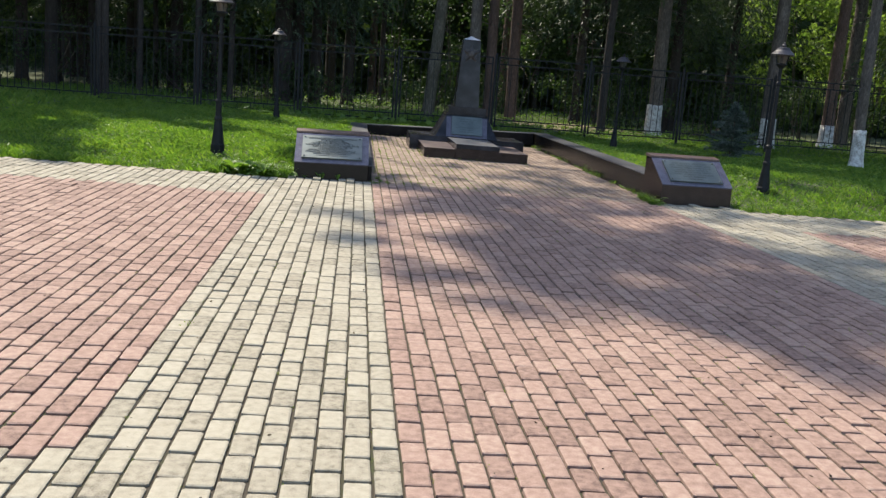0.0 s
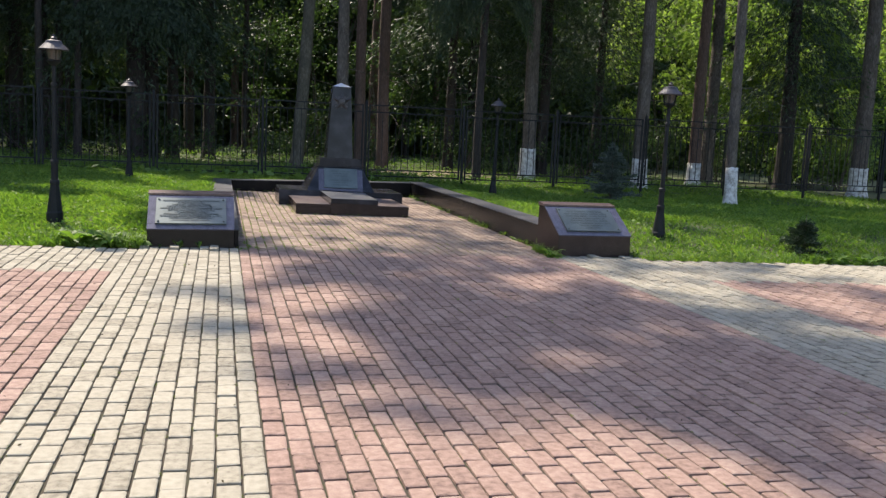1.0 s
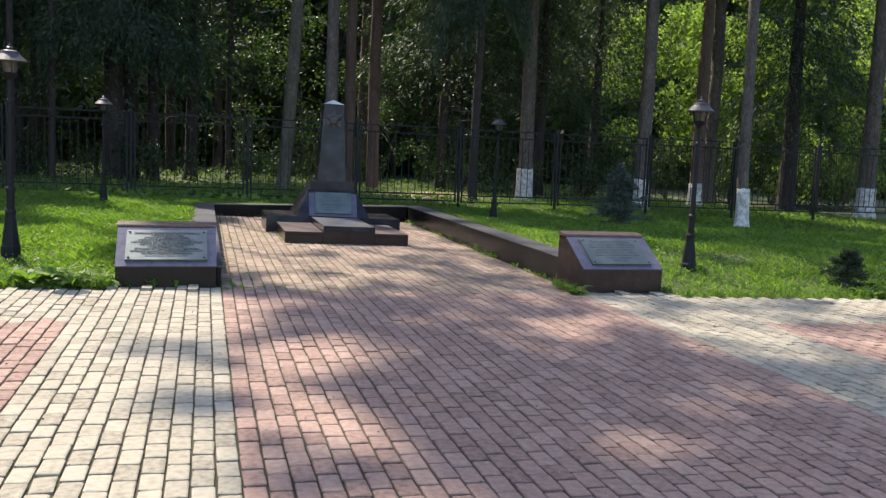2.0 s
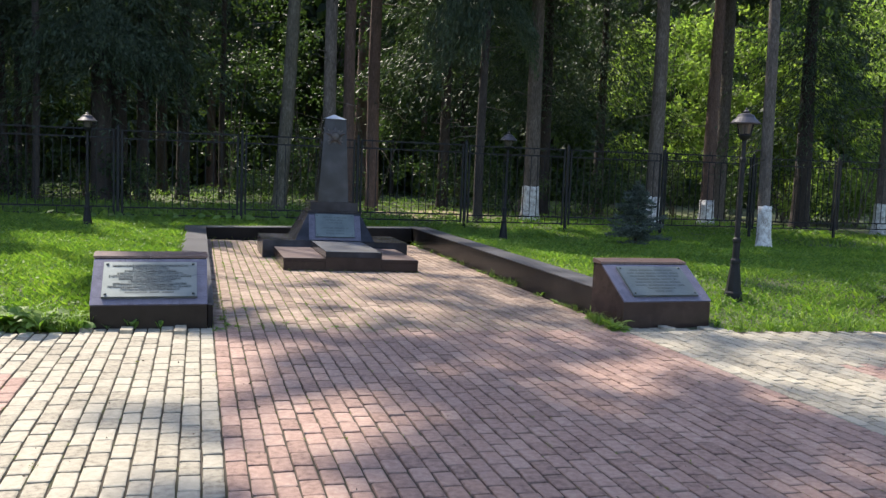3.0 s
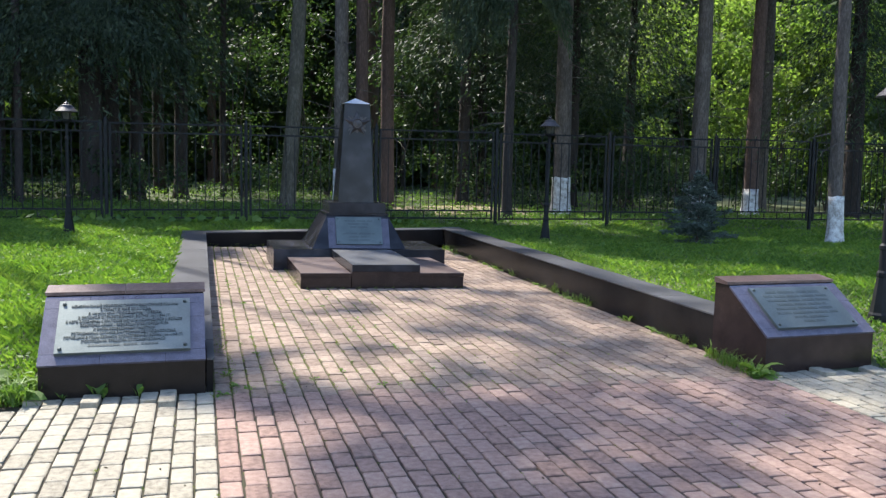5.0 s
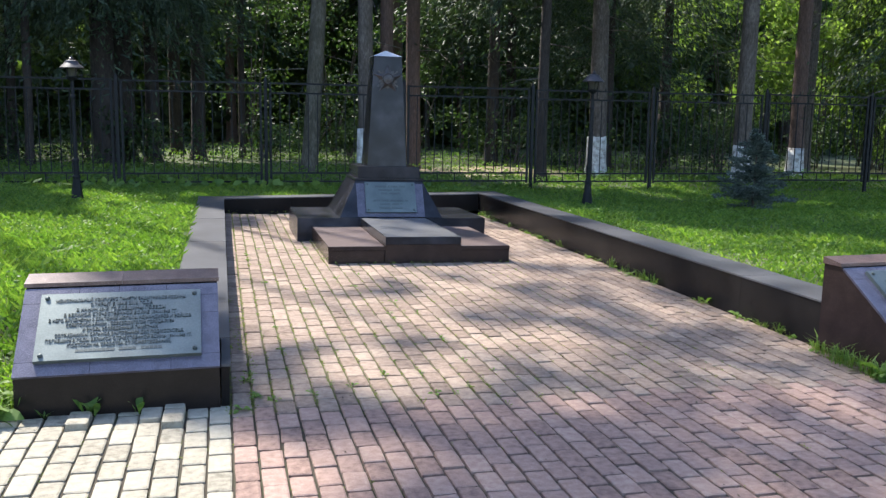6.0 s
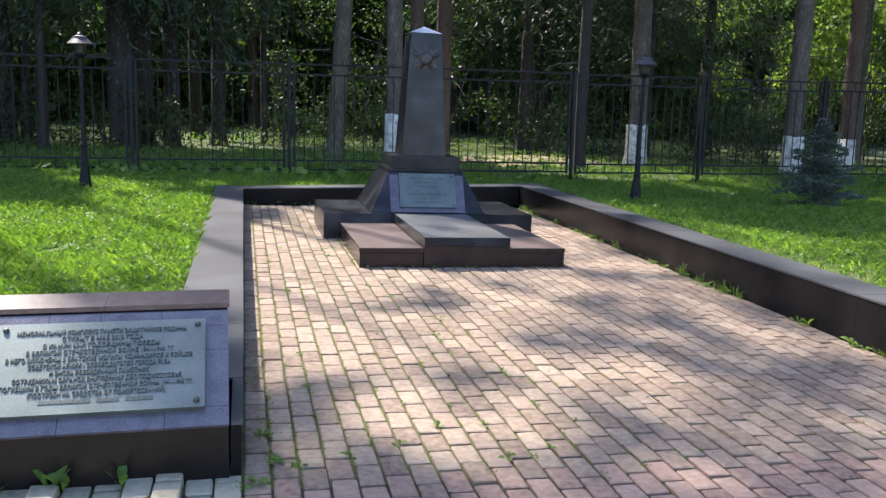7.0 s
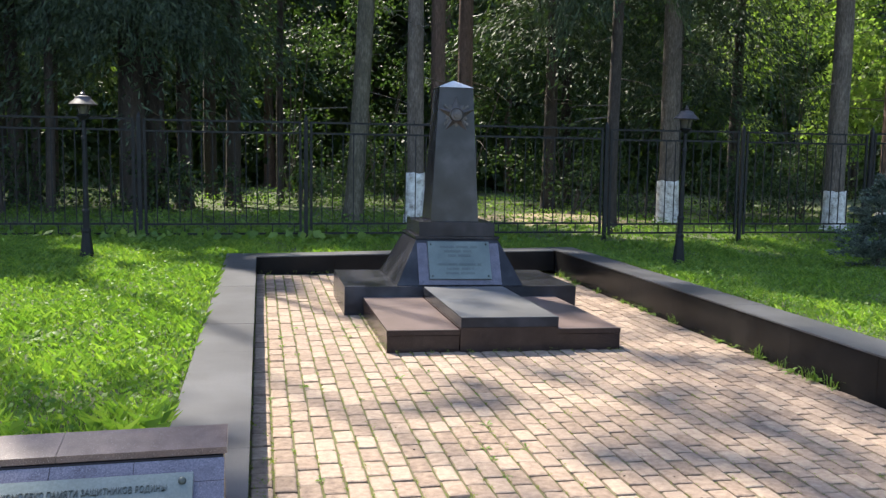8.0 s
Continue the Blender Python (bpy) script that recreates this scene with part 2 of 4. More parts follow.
def quads_mesh(name, verts, mat):
    """A mesh of separate four-cornered faces from an array (faces, 4, 3)."""
    n = len(verts)
    me = bpy.data.meshes.new(name)
    me.vertices.add(n * 4)
    me.vertices.foreach_set("co", np.ascontiguousarray(verts, dtype=np.float32).ravel())
    me.loops.add(n * 4)
    me.loops.foreach_set("vertex_index", np.arange(n * 4, dtype=np.int32))
    me.polygons.add(n)
    me.polygons.foreach_set("loop_start", np.arange(0, n * 4, 4, dtype=np.int32))
    me.update(calc_edges=True)
    me.materials.append(mat)
    return me


def unit(a):
    return a / np.maximum(np.linalg.norm(a, axis=-1, keepdims=True), 1e-9)


def leaf_quads(centres, along, length, width, rng, bend=0.3):
    """Pointed leaves: a diamond round each centre, along a direction."""
    n = len(centres)
    along = unit(along)
    side = unit(np.cross(along, rng.normal(size=(n, 3))))
    up = np.cross(side, along)
    length, width = np.broadcast_to(length, n)[:, None], np.broadcast_to(width, n)[:, None]
    base, tip = centres - along * length / 2, centres + along * length / 2 - up * length * bend * 0.5
    mid = centres + along * length * 0.02
    return np.stack((base, mid + side * width / 2, tip, mid - side * width / 2), axis=1)


# ---- ground ----
PX, PY = 3.805 / 36, 0.1962          # paver pitch across and along
LAWN_Y, PATH_W, BACK_Y, KW, KZ = 11.68, 3.805, 20.62, 0.36, 0.21
PAVE_X0, PAVE_X1, PAVE_Y0 = -84 * PX, 120 * PX, -2.0


def ease(u):
    u = min(1.0, max(0.0, u))
    return u * u * (3 - 2 * u)


def lawn_z(x, y):
    rise = min(1.0, max(0.0, (y - LAWN_Y) / 2.2))
    rise = rise * rise * (3 - 2 * rise)
    far = min(1.0, max(0.0, (y - 18.5) / 4.5))
    z = (0.19 + 0.016 * max(-3, min(6, x)) * (1 - far) - 0.10 * far) * rise if -40 < x < 40 else 0.0
    z -= 0.02 * (1 - rise)
    z -= 0.12 * ease((x - 4.2) / 1.5) * ease((y - 13.5) / 4) * (1 - ease((y - 21.8) / 2.5))
    z += 0.018 * noise.noise((x * 0.6, y * 0.6, 0)) * rise
    if y > 26:
        z += 0.10 * noise.noise((x * 0.25, y * 0.25, 3)) * min(1, (y - 26) / 3)
    return z


def sunk(x, y):
    return (PAVE_X0 < x < PAVE_X1 and PAVE_Y0 < y < LAWN_Y) or (-KW + 0.03 < x < PATH_W + KW - 0.03 and LAWN_Y - 1 < y < BACK_Y + KW - 0.03)


def lines(lo, hi, fine_lo, fine_hi, step, extra):
    v = set(np.round(np.arange(fine_lo, fine_hi, step), 3))
    for e in extra:
        v |= {round(e - 0.002, 4), round(e + 0.002, 4)}
    d, s = step, fine_hi
    while s < hi:
        d *= 1.6
        s += d
        v.add(round(s, 2))
    d, s = step, fine_lo
    while s > lo:
        d *= 1.6
        s -= d
        v.add(round(s, 2))
    return sorted(v)


gx = lines(-1500, 1500, -20, 26, 0.4, (PAVE_X0, PAVE_X1, -KW + 0.03, PATH_W + KW - 0.03))
gy = lines(-1500, 1500, -4, 44, 0.4, (PAVE_Y0, LAWN_Y, BACK_Y + KW - 0.03))
gv = [(x, y, (-0.0105 if y > LAWN_Y + 0.03 else -0.0125) if sunk(x, y) else (-0.02 if y <= LAWN_Y else lawn_z(x, y))) for y in gy for x in gx]
nx = len(gx)
gf = [(j * nx + i, j * nx + i + 1, (j + 1) * nx + i + 1, (j + 1) * nx + i) for j in range(len(gy) - 1) for i in range(nx - 1)]
me = bpy.data.meshes.new("ground")
me.from_pydata(gv, [], gf)
me.shade_smooth()
me.materials.append(turf_soil)
me.materials.append(joint_soil)
me.materials.append(moss_joint)
for p in me.polygons:
    c = p.center
    if sunk(c.x, c.y):
        p.material_index = 2 if c.y > LAWN_Y else 1
tagged(new("ground", me), "grassy ground sheet under lawn, paving and woods", "ground", kind="structure")


# ---- the memorial's kerb wall ----
def kerb_run(name, label, x0, x1, y0, y1, along_y, step, KZ, lean_=0.0):
    run = thing(name, pose(x0, y0, 0, 0, lean_, 0), label, "kerb", "kerb walls round the paved plot", "structure")
    length = (y1 - y0) if along_y else (x1 - x0)
    n = max(1, round(length / step))
    for i in range(n):
        a, b = length * i / n + 0.0015, length * (i + 1) / n - 0.0015
        j = random.uniform(-0.0015, 0.0015)
        if along_y:
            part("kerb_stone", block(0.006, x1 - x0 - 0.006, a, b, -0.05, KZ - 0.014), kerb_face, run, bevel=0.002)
            part("capstone", block(0 + j, x1 - x0 + j, a, b, KZ - 0.012, KZ + j), kerb_top, run, "grey granite capstone, paler than the kerb faces", bevel=0.003)
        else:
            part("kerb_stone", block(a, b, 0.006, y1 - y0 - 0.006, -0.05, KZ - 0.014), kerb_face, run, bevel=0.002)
            part("capstone", block(a, b, 0 + j, y1 - y0 + j, KZ - 0.012, KZ + j), kerb_top, run, "grey granite capstone, paler than the kerb faces", bevel=0.003)
    return run


west = kerb_run("kerb_west", "low dark granite kerb wall with grey capstones beside lawn", -KW, 0, 12.34, BACK_Y + KW, True, 0.92, 0.212)
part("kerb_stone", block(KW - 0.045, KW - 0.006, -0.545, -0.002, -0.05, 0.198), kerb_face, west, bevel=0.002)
part("capstone", block(KW - 0.045, KW, -0.545, -0.002, 0.2, 0.212), kerb_top, west, "grey granite capstone, paler than the kerb faces", bevel=0.003)
kerb_run("kerb_east", "low dark granite kerb wall with grey capstones beside lawn", PATH_W, PATH_W + KW, 12.44, BACK_Y + KW, True, 0.92, 0.315)
kerb_run("kerb_north", "low dark granite kerb wall closing the paved plot", 0.002, PATH_W - 0.002, BACK_Y, BACK_Y + KW, False, 0.95, 0.213, -1.45)


# ---- inscription stands ----
def text_mesh(name, line_text, size, width):
    cu = bpy.data.curves.new(name, "FONT")
    cu.body, cu.size, cu.extrude, cu.align_x, cu.align_y, cu.resolution_u = line_text, size, 0.0025, "CENTER", "CENTER", 2
    ob = bpy.data.objects.new(name, cu)
    scene.collection.objects.link(ob)
    bpy.context.view_layer.update()
    me = bpy.data.meshes.new_from_object(ob.evaluated_get(bpy.context.evaluated_depsgraph_get()))
    bpy.data.objects.remove(ob)
    xs = [v.co.x for v in me.vertices]
    if xs:
        k = width / (max(xs) - min(xs))
        me.transform(Matrix.Diagonal((k, 1, 1, 1)))
    return me


def bars_bm(widths, height):
    """Plain bars for one line of letters, centred."""
    bm = bmesh.new()
    x = -sum(abs(w) for w in widths) / 2
    for w in widths:
        if w < 0:
            x -= w
            continue
        b = block(x, x + w * 0.86, -height / 2, height / 2, 0, 0.0025)
        me = bpy.data.meshes.new("bar")
        b.to_mesh(me)
        b.free()
        bm.from_mesh(me)
        bpy.data.meshes.remove(me)
        x += w
    return bm


LINES = (("МЕМОРИАЛЬНЫЙ КОМПЛЕКС ПАМЯТИ ЗАЩИТНИКОВ РОДИНЫ", 0.88), ("ОТКРЫТ В МАЕ 2010 ГОДА", 0.42), ("В КАНУН 65-Й ГОДОВЩИНЫ ПОБЕДЫ", 0.6),
         ("В ВЕЛИКОЙ ОТЕЧЕСТВЕННОЙ ВОЙНЕ 1941-1945 ГГ.", 0.76), ("В НЕГО ВКЛЮЧЕНЫ: 2 БРАТСКИЕ МОГИЛЫ КОМАНДИРОВ И БОЙЦОВ", 0.95),
         ("СОВЕТСКОЙ АРМИИ - ОСВОБОДИТЕЛЕЙ ГОРОДА РУЗА", 0.72), ("И ВНОВЬ ВОЗВЕДЕННЫЙ ПАМЯТНИК", 0.5),
         ("СОТРУДНИКАМ ОРГАНОВ ВНУТРЕННИХ ДЕЛ ПОДМОСКОВЬЯ,", 0.85), ("ПОГИБШИМ В ГОДЫ ВЕЛИКОЙ ОТЕЧЕСТВЕННОЙ ВОЙНЫ 1941-1945 ГГ.", 0.96),
         ("(ПОСТРОЕН НА СРЕДСТВА ОТ ПОЖЕРТВОВАНИЙ)", 0.68))


def plaque(parent, m, w, h, lettering, small=False, metal=None):
    """A cast plaque with bolts and raised letters, lying in its own x-y plane, z outwards."""
    pl = part("plaque", block(-w / 2, w / 2, -h / 2, h / 2, 0, 0.024), metal or plaque_metal, parent, "cast grey-green metal plaque with raised letters", bevel=0.003)
    pl.matrix_basis = m
    r = 0.008 if small else 0.010
    for sx in (-1, 1):
        for sy in (-1, 1):
            b = part("bolt", lathe(((r * 1.2, 0.0), (r * 1.2, 0.003), (r, 0.008), (r * 0.5, 0.011)), 12), letter_metal, pl, "domed fixing bolt", smooth=True)
            b.matrix_basis = pose(sx * (w / 2 - 0.03), sy * (h / 2 - 0.03), 0.024)
    n = len(lettering)
    step = (h - 0.07) / n
    for i, row in enumerate(lettering):
        y = h / 2 - 0.035 - step * (i + 0.5)
        if not row:
            continue
        if isinstance(row[0], str):
            me = text_mesh("inscription", row[0], step * 0.92, row[1] * (w - 0.06))
            me.materials.append(letter_metal)
            ob = new("inscription", me)
            ob.parent = pl
            ob.matrix_basis = pose(0, y, 0.0255)
        else:
            ob = tagged(part("inscription", bars_bm(row, step * 0.5), letter_metal if metal is None else letter_dull, pl), kind="stuff")
            ob.matrix_basis = pose(0, y, 0.0235)
    return pl


def bar_rows(w, shares, seed):
    r = random.Random(seed)
    out = []
    for s in shares:
        total, row, word = s * w, [], 0
        while sum(abs(q) for q in row) < total - 0.02:
            word = word - 1 if word else r.randint(4, 9)
            row.append(r.uniform(0.016, 0.024) if word else -0.02)
        out.append(row)
    return out


SD = 0.595


def stand(m, label, lettering, body_mat, label_body, metal=None, SW=0.942, FZ=0.195, TZ=0.528):
    """A lectern-like granite block with a sloping top, a ledge at the back and a plaque."""
    st = thing("inscription_stand", m, label, "memorial stand", "inscription stands at the plot's entrance")
    part("body", prism(((0, -0.05), (SD, -0.05), (SD, TZ + 0.003), (0.45, TZ + 0.003), (0.008, FZ - 0.012)), 0.004, SW - 0.004), body_mat, st, label_body, bevel=0.003)
    tilt = math.degrees(math.atan2(TZ - FZ, 0.44))
    run = math.hypot(TZ - FZ, 0.44)
    lay = pose(0, 0, FZ - 0.012, tilt, 0, 0)
    cuts = ((0, 0.34, 0, 0.085), (0.34, 0.71, 0, 0.085), (0.71, SW, 0, 0.085), (0, 0.11, 0.085, run - 0.10), (SW - 0.11, SW, 0.085, run - 0.20), (SW - 0.11, SW, run - 0.20, run - 0.08), (0, 0.26, run - 0.10, run), (0.26, 0.45, run - 0.10, run), (0.45, SW - 0.26, run - 0.10, run), (SW - 0.26, SW, run - 0.08, run), (0.11, SW - 0.11, 0.085, run - 0.10))
    for x0, x1, y0, y1 in cuts:
        s = part("facing_slab", block(x0 + 0.001, x1 - 0.001, y0 + 0.001, y1 - 0.001, 0, 0.014), granite_violet, st, "violet-grey granite facing slab", bevel=0.0015)
        s.matrix_basis = lay
    for x0, x1 in ((-0.006, SW * 0.49), (SW * 0.49 + 0.002, SW + 0.006)):
        part("ledge", prism(((0.446, TZ + 0.005), (SD + 0.004, TZ + 0.005), (SD + 0.004, TZ + 0.05), (0.446, TZ + 0.025)), x0, x1), ledge_stone, st, "red-brown granite ledge stone", bevel=0.004)
    plaque(st, lay @ pose(SW / 2, run * 0.5 + 0.005, 0.014), 0.765, 0.42, lettering, False, metal)
    return st


stand(pose(-0.988, 11.768, 0, 0, -1.05, 0.7), "dark granite inscription stand with a lettered metal plaque on paving", LINES + ([0.02] * 9 + [-0.02] + [0.02] * 4 + [-0.02] + [0.02] * 5,), granite_dark, "polished dark granite body")
stand(pose(3.832, 11.79, 0, 0, 0, 6.9), "red-brown granite inscription stand with a weathered metal plaque", bar_rows(0.74, (0.7, 0.85, 0.8, 0.65, 0.75, 0.8, 0.45, 0.3), 4), granite_red, "polished red-brown granite body", plaque_dull, 1.03, 0.26, 0.572)


# ---- the obelisk ----
CX, CY = 1.905, 18.32
ob_ = thing("memorial_obelisk", pose(CX, CY, 0), "dark polished granite obelisk with star emblem on stepped base", "obelisk")
F = 16.06 - CY
part("rear_plinth", block(-1.10, 1.13, 17.68 - CY, 0.62, -0.05, 0.265), granite_black, ob_, "polished black granite rear plinth", bevel=0.004)
for x0, x1 in ((-0.935, -0.372), (0.403, 0.922)):
    part("side_base", block(x0 + 0.004, x1 - 0.003, F + 0.004, 17.678 - CY, -0.05, 0.124), granite_red, ob_, bevel=0.003)
    part("side_slab", block(x0, x1, F, 17.678 - CY, 0.128, 0.165), granite_red, ob_, "red-brown granite slab", bevel=0.004)
# thin paler plates on the slabs, coloured as if lit from above
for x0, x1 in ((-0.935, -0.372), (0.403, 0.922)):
    part("slab_top", block(x0 + 0.006, x1 - 0.006, F + 0.006, 17.672 - CY, 0.163, 0.169), slab_brown, ob_, "red-brown slab top, paled as if sunlit", bevel=0.001)
part("slab_top", block(-0.364, 0.395, F - 0.014, 17.668 - CY, 0.259, 0.266), slab_grey, ob_, "grey slab top, paled as if sunlit", bevel=0.001)
part("front_slab_base", block(-0.371, 0.401, F - 0.013, 17.676 - CY, -0.05, 0.186), granite_red, ob_, bevel=0.003)
part("front_slab", block(-0.37, 0.401, F - 0.02, 17.676 - CY, 0.189, 0.262), granite_black, ob_, "polished black granite slab", bevel=0.004)
part("pedestal", frustum(0, 0.02, 0.267, 0.69, 1.22, 1.24, 0.80, 0.80, -0.01), granite_black, ob_, "flared dark granite pedestal", bevel=0.004)
part("pedestal_lip", block(-0.412, 0.412, -0.405, 0.405, 0.692, 0.715), granite_black, ob_, bevel=0.003)
part("collar", block(-0.372, 0.372, -0.372, 0.372, 0.717, 0.85), granite_black, ob_, "square granite collar block", bevel=0.004)
part("shaft", frustum(0, 0, 0.851, 2.15, 0.475, 0.475, 0.332, 0.332), granite_black, ob_, "tapering polished shaft", bevel=0.004)
part("cap", frustum(0, 0, 2.151, 2.228, 0.345, 0.345, 0.004, 0.004), cap_metal, ob_, "pale pyramid cap", bevel=0.001)
slope = math.degrees(math.atan2(0.69 - 0.267, 0.23))
panel = pose(0, -0.60, 0.267, slope, 0, 0)
ln = math.hypot(0.69 - 0.267, 0.21)
ps = part("panel", block(-0.40, 0.40, 0.004, ln - 0.006, 0.0, 0.016), granite_violet, ob_, "violet-grey granite panel", bevel=0.002)
ps.matrix_basis = panel
plaque(ob_, panel @ pose(0.0, ln * 0.52, 0.016), 0.60, 0.385, bar_rows(0.6, (0.62, 0.5, 0.4, 0.02, 0.72, 0.45, 0.5), 9), True, plaque_dull)


def star_bm(points, r0, r1, depth, turn=90):
    bm = bmesh.new()
    rim = [bm.verts.new(((r0 if i % 2 == 0 else r1) * math.cos(radians(turn + 180 * i / points)), (r0 if i % 2 == 0 else r1) * math.sin(radians(turn + 180 * i / points)), 0)) for i in range(points * 2)]
    top, low = bm.verts.new((0, 0, depth)), bm.verts.new((0, 0, -0.004))
    for i in range(points * 2):
        j = (i + 1) % (points * 2)
        bm.faces.new((rim[i], rim[j], top)), bm.faces.new((rim[j], rim[i], low))
    return bm


lean = math.degrees(math.atan2(0.0715, 1.299))
face = pose(0, -0.2375, 0.851, 90 - lean, 0, 0) @ pose(0.0, 1.035, 0.006)
for nm, b, lab in (("ray_burst", star_bm(15, 0.122, 0.098, 0.012, 126), "bronze bundle of rays"), ("star", star_bm(5, 0.185, 0.078, 0.044), "five-pointed bronze star"),
                   ("medallion", lathe(((0.072, 0.01), (0.072, 0.034), (0.062, 0.042), (0.054, 0.033), (0.04, 0.035), (0.03, 0.04), (0.01, 0.041)), 28), "round bronze medallion")):
    e = part(nm, b, emblem_metal, ob_, lab)
    e.matrix_basis = face
for turn in (38, 142):
    e = part("crossed_bar", block(-0.15, 0.15, -0.009, 0.009, -0.002, 0.01), emblem_metal, ob_, "thin bronze bar behind the star", bevel=0.003)
    e.matrix_basis = face @ pose(0, 0, 0, 0, 0, turn)


# ---- fence ----
FY, FX0, FS = 24.1, -1.775, 2.545


fence = thing("iron_fence", pose(FX0, FY, 0.155, 0, -0.7, 0), "black iron fence of barred panels at the wood's edge", "fence")


def joined(boxes):
    bm = bmesh.new()
    for b in boxes:
        o = block(*b)
        m_ = bpy.data.meshes.new("piece")
        o.to_mesh(m_)
        o.free()
        bm.from_mesh(m_)
        bpy.data.meshes.remove(m_)
    return bm


def iron_mesh(name, bm):
    bmesh.ops.recalc_face_normals(bm, faces=bm.faces)
    me = bpy.data.meshes.new(name)
    bm.to_mesh(me)
    bm.free()
    me.materials.append(iron)
    return me


PA, PB = 0.085, FS - 0.085
frame_me = iron_mesh("panel_frame", joined([(PA, PB, -0.015, 0.015, z, z + 0.03) for z in (1.77, 1.60, 0.155, 0.0)] + [(x - 0.02, x + 0.02, -0.017, 0.017, -0.02, 1.80) for x in (PA, PB)]))
picket_me = iron_mesh("picket", block(-0.0075, 0.0075, -0.0075, 0.0075, 0.185, 1.60))
tie_me = iron_mesh("tie", block(-0.0075, 0.0075, -0.0075, 0.0075, 0, 0.14))
spike_me = iron_mesh("spike", frustum(0, 0, 1.80, 1.865, 0.016, 0.016, 0.004, 0.004))
post_bm = block(-0.03, 0.03, -0.03, 0.03, -0.3, 1.83)
bmesh.ops.bevel(post_bm, geom=list(post_bm.edges), offset=0.004, segments=1, affect="EDGES")
post_me = iron_mesh("post", post_bm)
point_me = iron_mesh("point", frustum(0, 0, 1.83, 1.92, 0.062, 0.062, 0.006, 0.006))


def child(name, me, parent, m):
    ob = new(name, me)
    ob.parent = parent
    ob.matrix_basis = m
    return ob


for i in range(-6, 13):
    x = FS * i
    dz = random.uniform(-0.012, 0.012)
    po = child("post", post_me, fence, pose(x, 0, dz, random.uniform(-0.6, 0.6), random.uniform(-0.5, 0.5), 0))
    child("point", point_me, po, pose(0, 0, 0))
    pf = child("panel_frame", frame_me, fence, pose(x, 0, dz + random.uniform(-0.008, 0.008), 0, random.uniform(-0.2, 0.2), 0))
    for k in range(1, 14):
        child("picket", picket_me, pf, pose(PA + (PB - PA) * k / 14, 0, 0))
    for k in range(7):
        child("tie", tie_me, pf, pose(PA + (PB - PA) * (k + 0.7) / 7, 0, 1.63))
        child("tie", tie_me, pf, pose(PA + (PB - PA) * (k + 0.7) / 7, 0, 0.02))
    for k in range(1, 10):
        child("spike", spike_me, pf, pose(PA + (PB - PA) * k / 10, 0, 0))


# ---- garden lamps ----
def garden_lamp(m):
    g = thing("garden_lamp", m, "black iron garden lamp post with hooded lantern on lawn", "lamp post", "lamp posts round the plot")
    part("foot", lathe(((0.0, -0.1), (0.098, -0.1), (0.098, 0.03), (0.088, 0.05), (0.082, 0.10), (0.05, 0.36), (0.056, 0.37), (0.056, 0.40), (0.046, 0.42)), 8), iron, g, "flared iron foot")
    part("pole", lathe(((0.04, 0.40), (0.04, 0.60), (0.047, 0.61), (0.047, 0.64), (0.032, 0.66), (0.026, 1.50), (0.036, 1.51), (0.036, 1.54), (0.024, 1.56), (0.024, 1.76)), 16), iron, g, smooth=False)
    part("lantern_base", lathe(((0.022, 1.74), (0.075, 1.79), (0.08, 1.80), (0.06, 1.815)), 16), iron, g)
    part("lantern_glass", lathe(((0.062, 1.815), (0.085, 1.93)), 16), lamp_glass, g, "smoky lantern glass")
    for i in range(4):
        a = math.pi / 4 + i * math.pi / 2
        b = part("strap", frustum(0, 0, 0, 0.13, 0.012, 0.006, 0.012, 0.006), iron, g)
        b.matrix_basis = pose(0.066 * math.cos(a), 0.066 * math.sin(a), 1.81, 0, 0, math.degrees(a)) @ pose(0, 0, 0, 0, 11, 0)
    part("hood", lathe(((0.165, 1.925), (0.168, 1.935), (0.10, 2.0), (0.085, 2.03), (0.03, 2.045)), 24), hood_paint, g, "wide conical enamel hood")
    part("finial", lathe(((0.03, 2.045), (0.036, 2.065), (0.014, 2.08), (0.012, 2.095), (0.004, 2.11)), 12), hood_paint, g)
    return g


LX0, LX1 = -2.06, 5.86
lamp = garden_lamp(pose(LX0, 21.25, 0.07, 0, -0.7, 0))
copy_thing(lamp, pose(LX1, 21.25, 0.05, 0.5, -0.7, 40) @ Matrix.Scale(1.06, 4))
copy_thing(lamp, pose(5.72, 12.85, 0.185, 0, -0.3, 10))
copy_thing(lamp, pose(-2.12, 12.95, 0.19, 0, -1.0, 70))


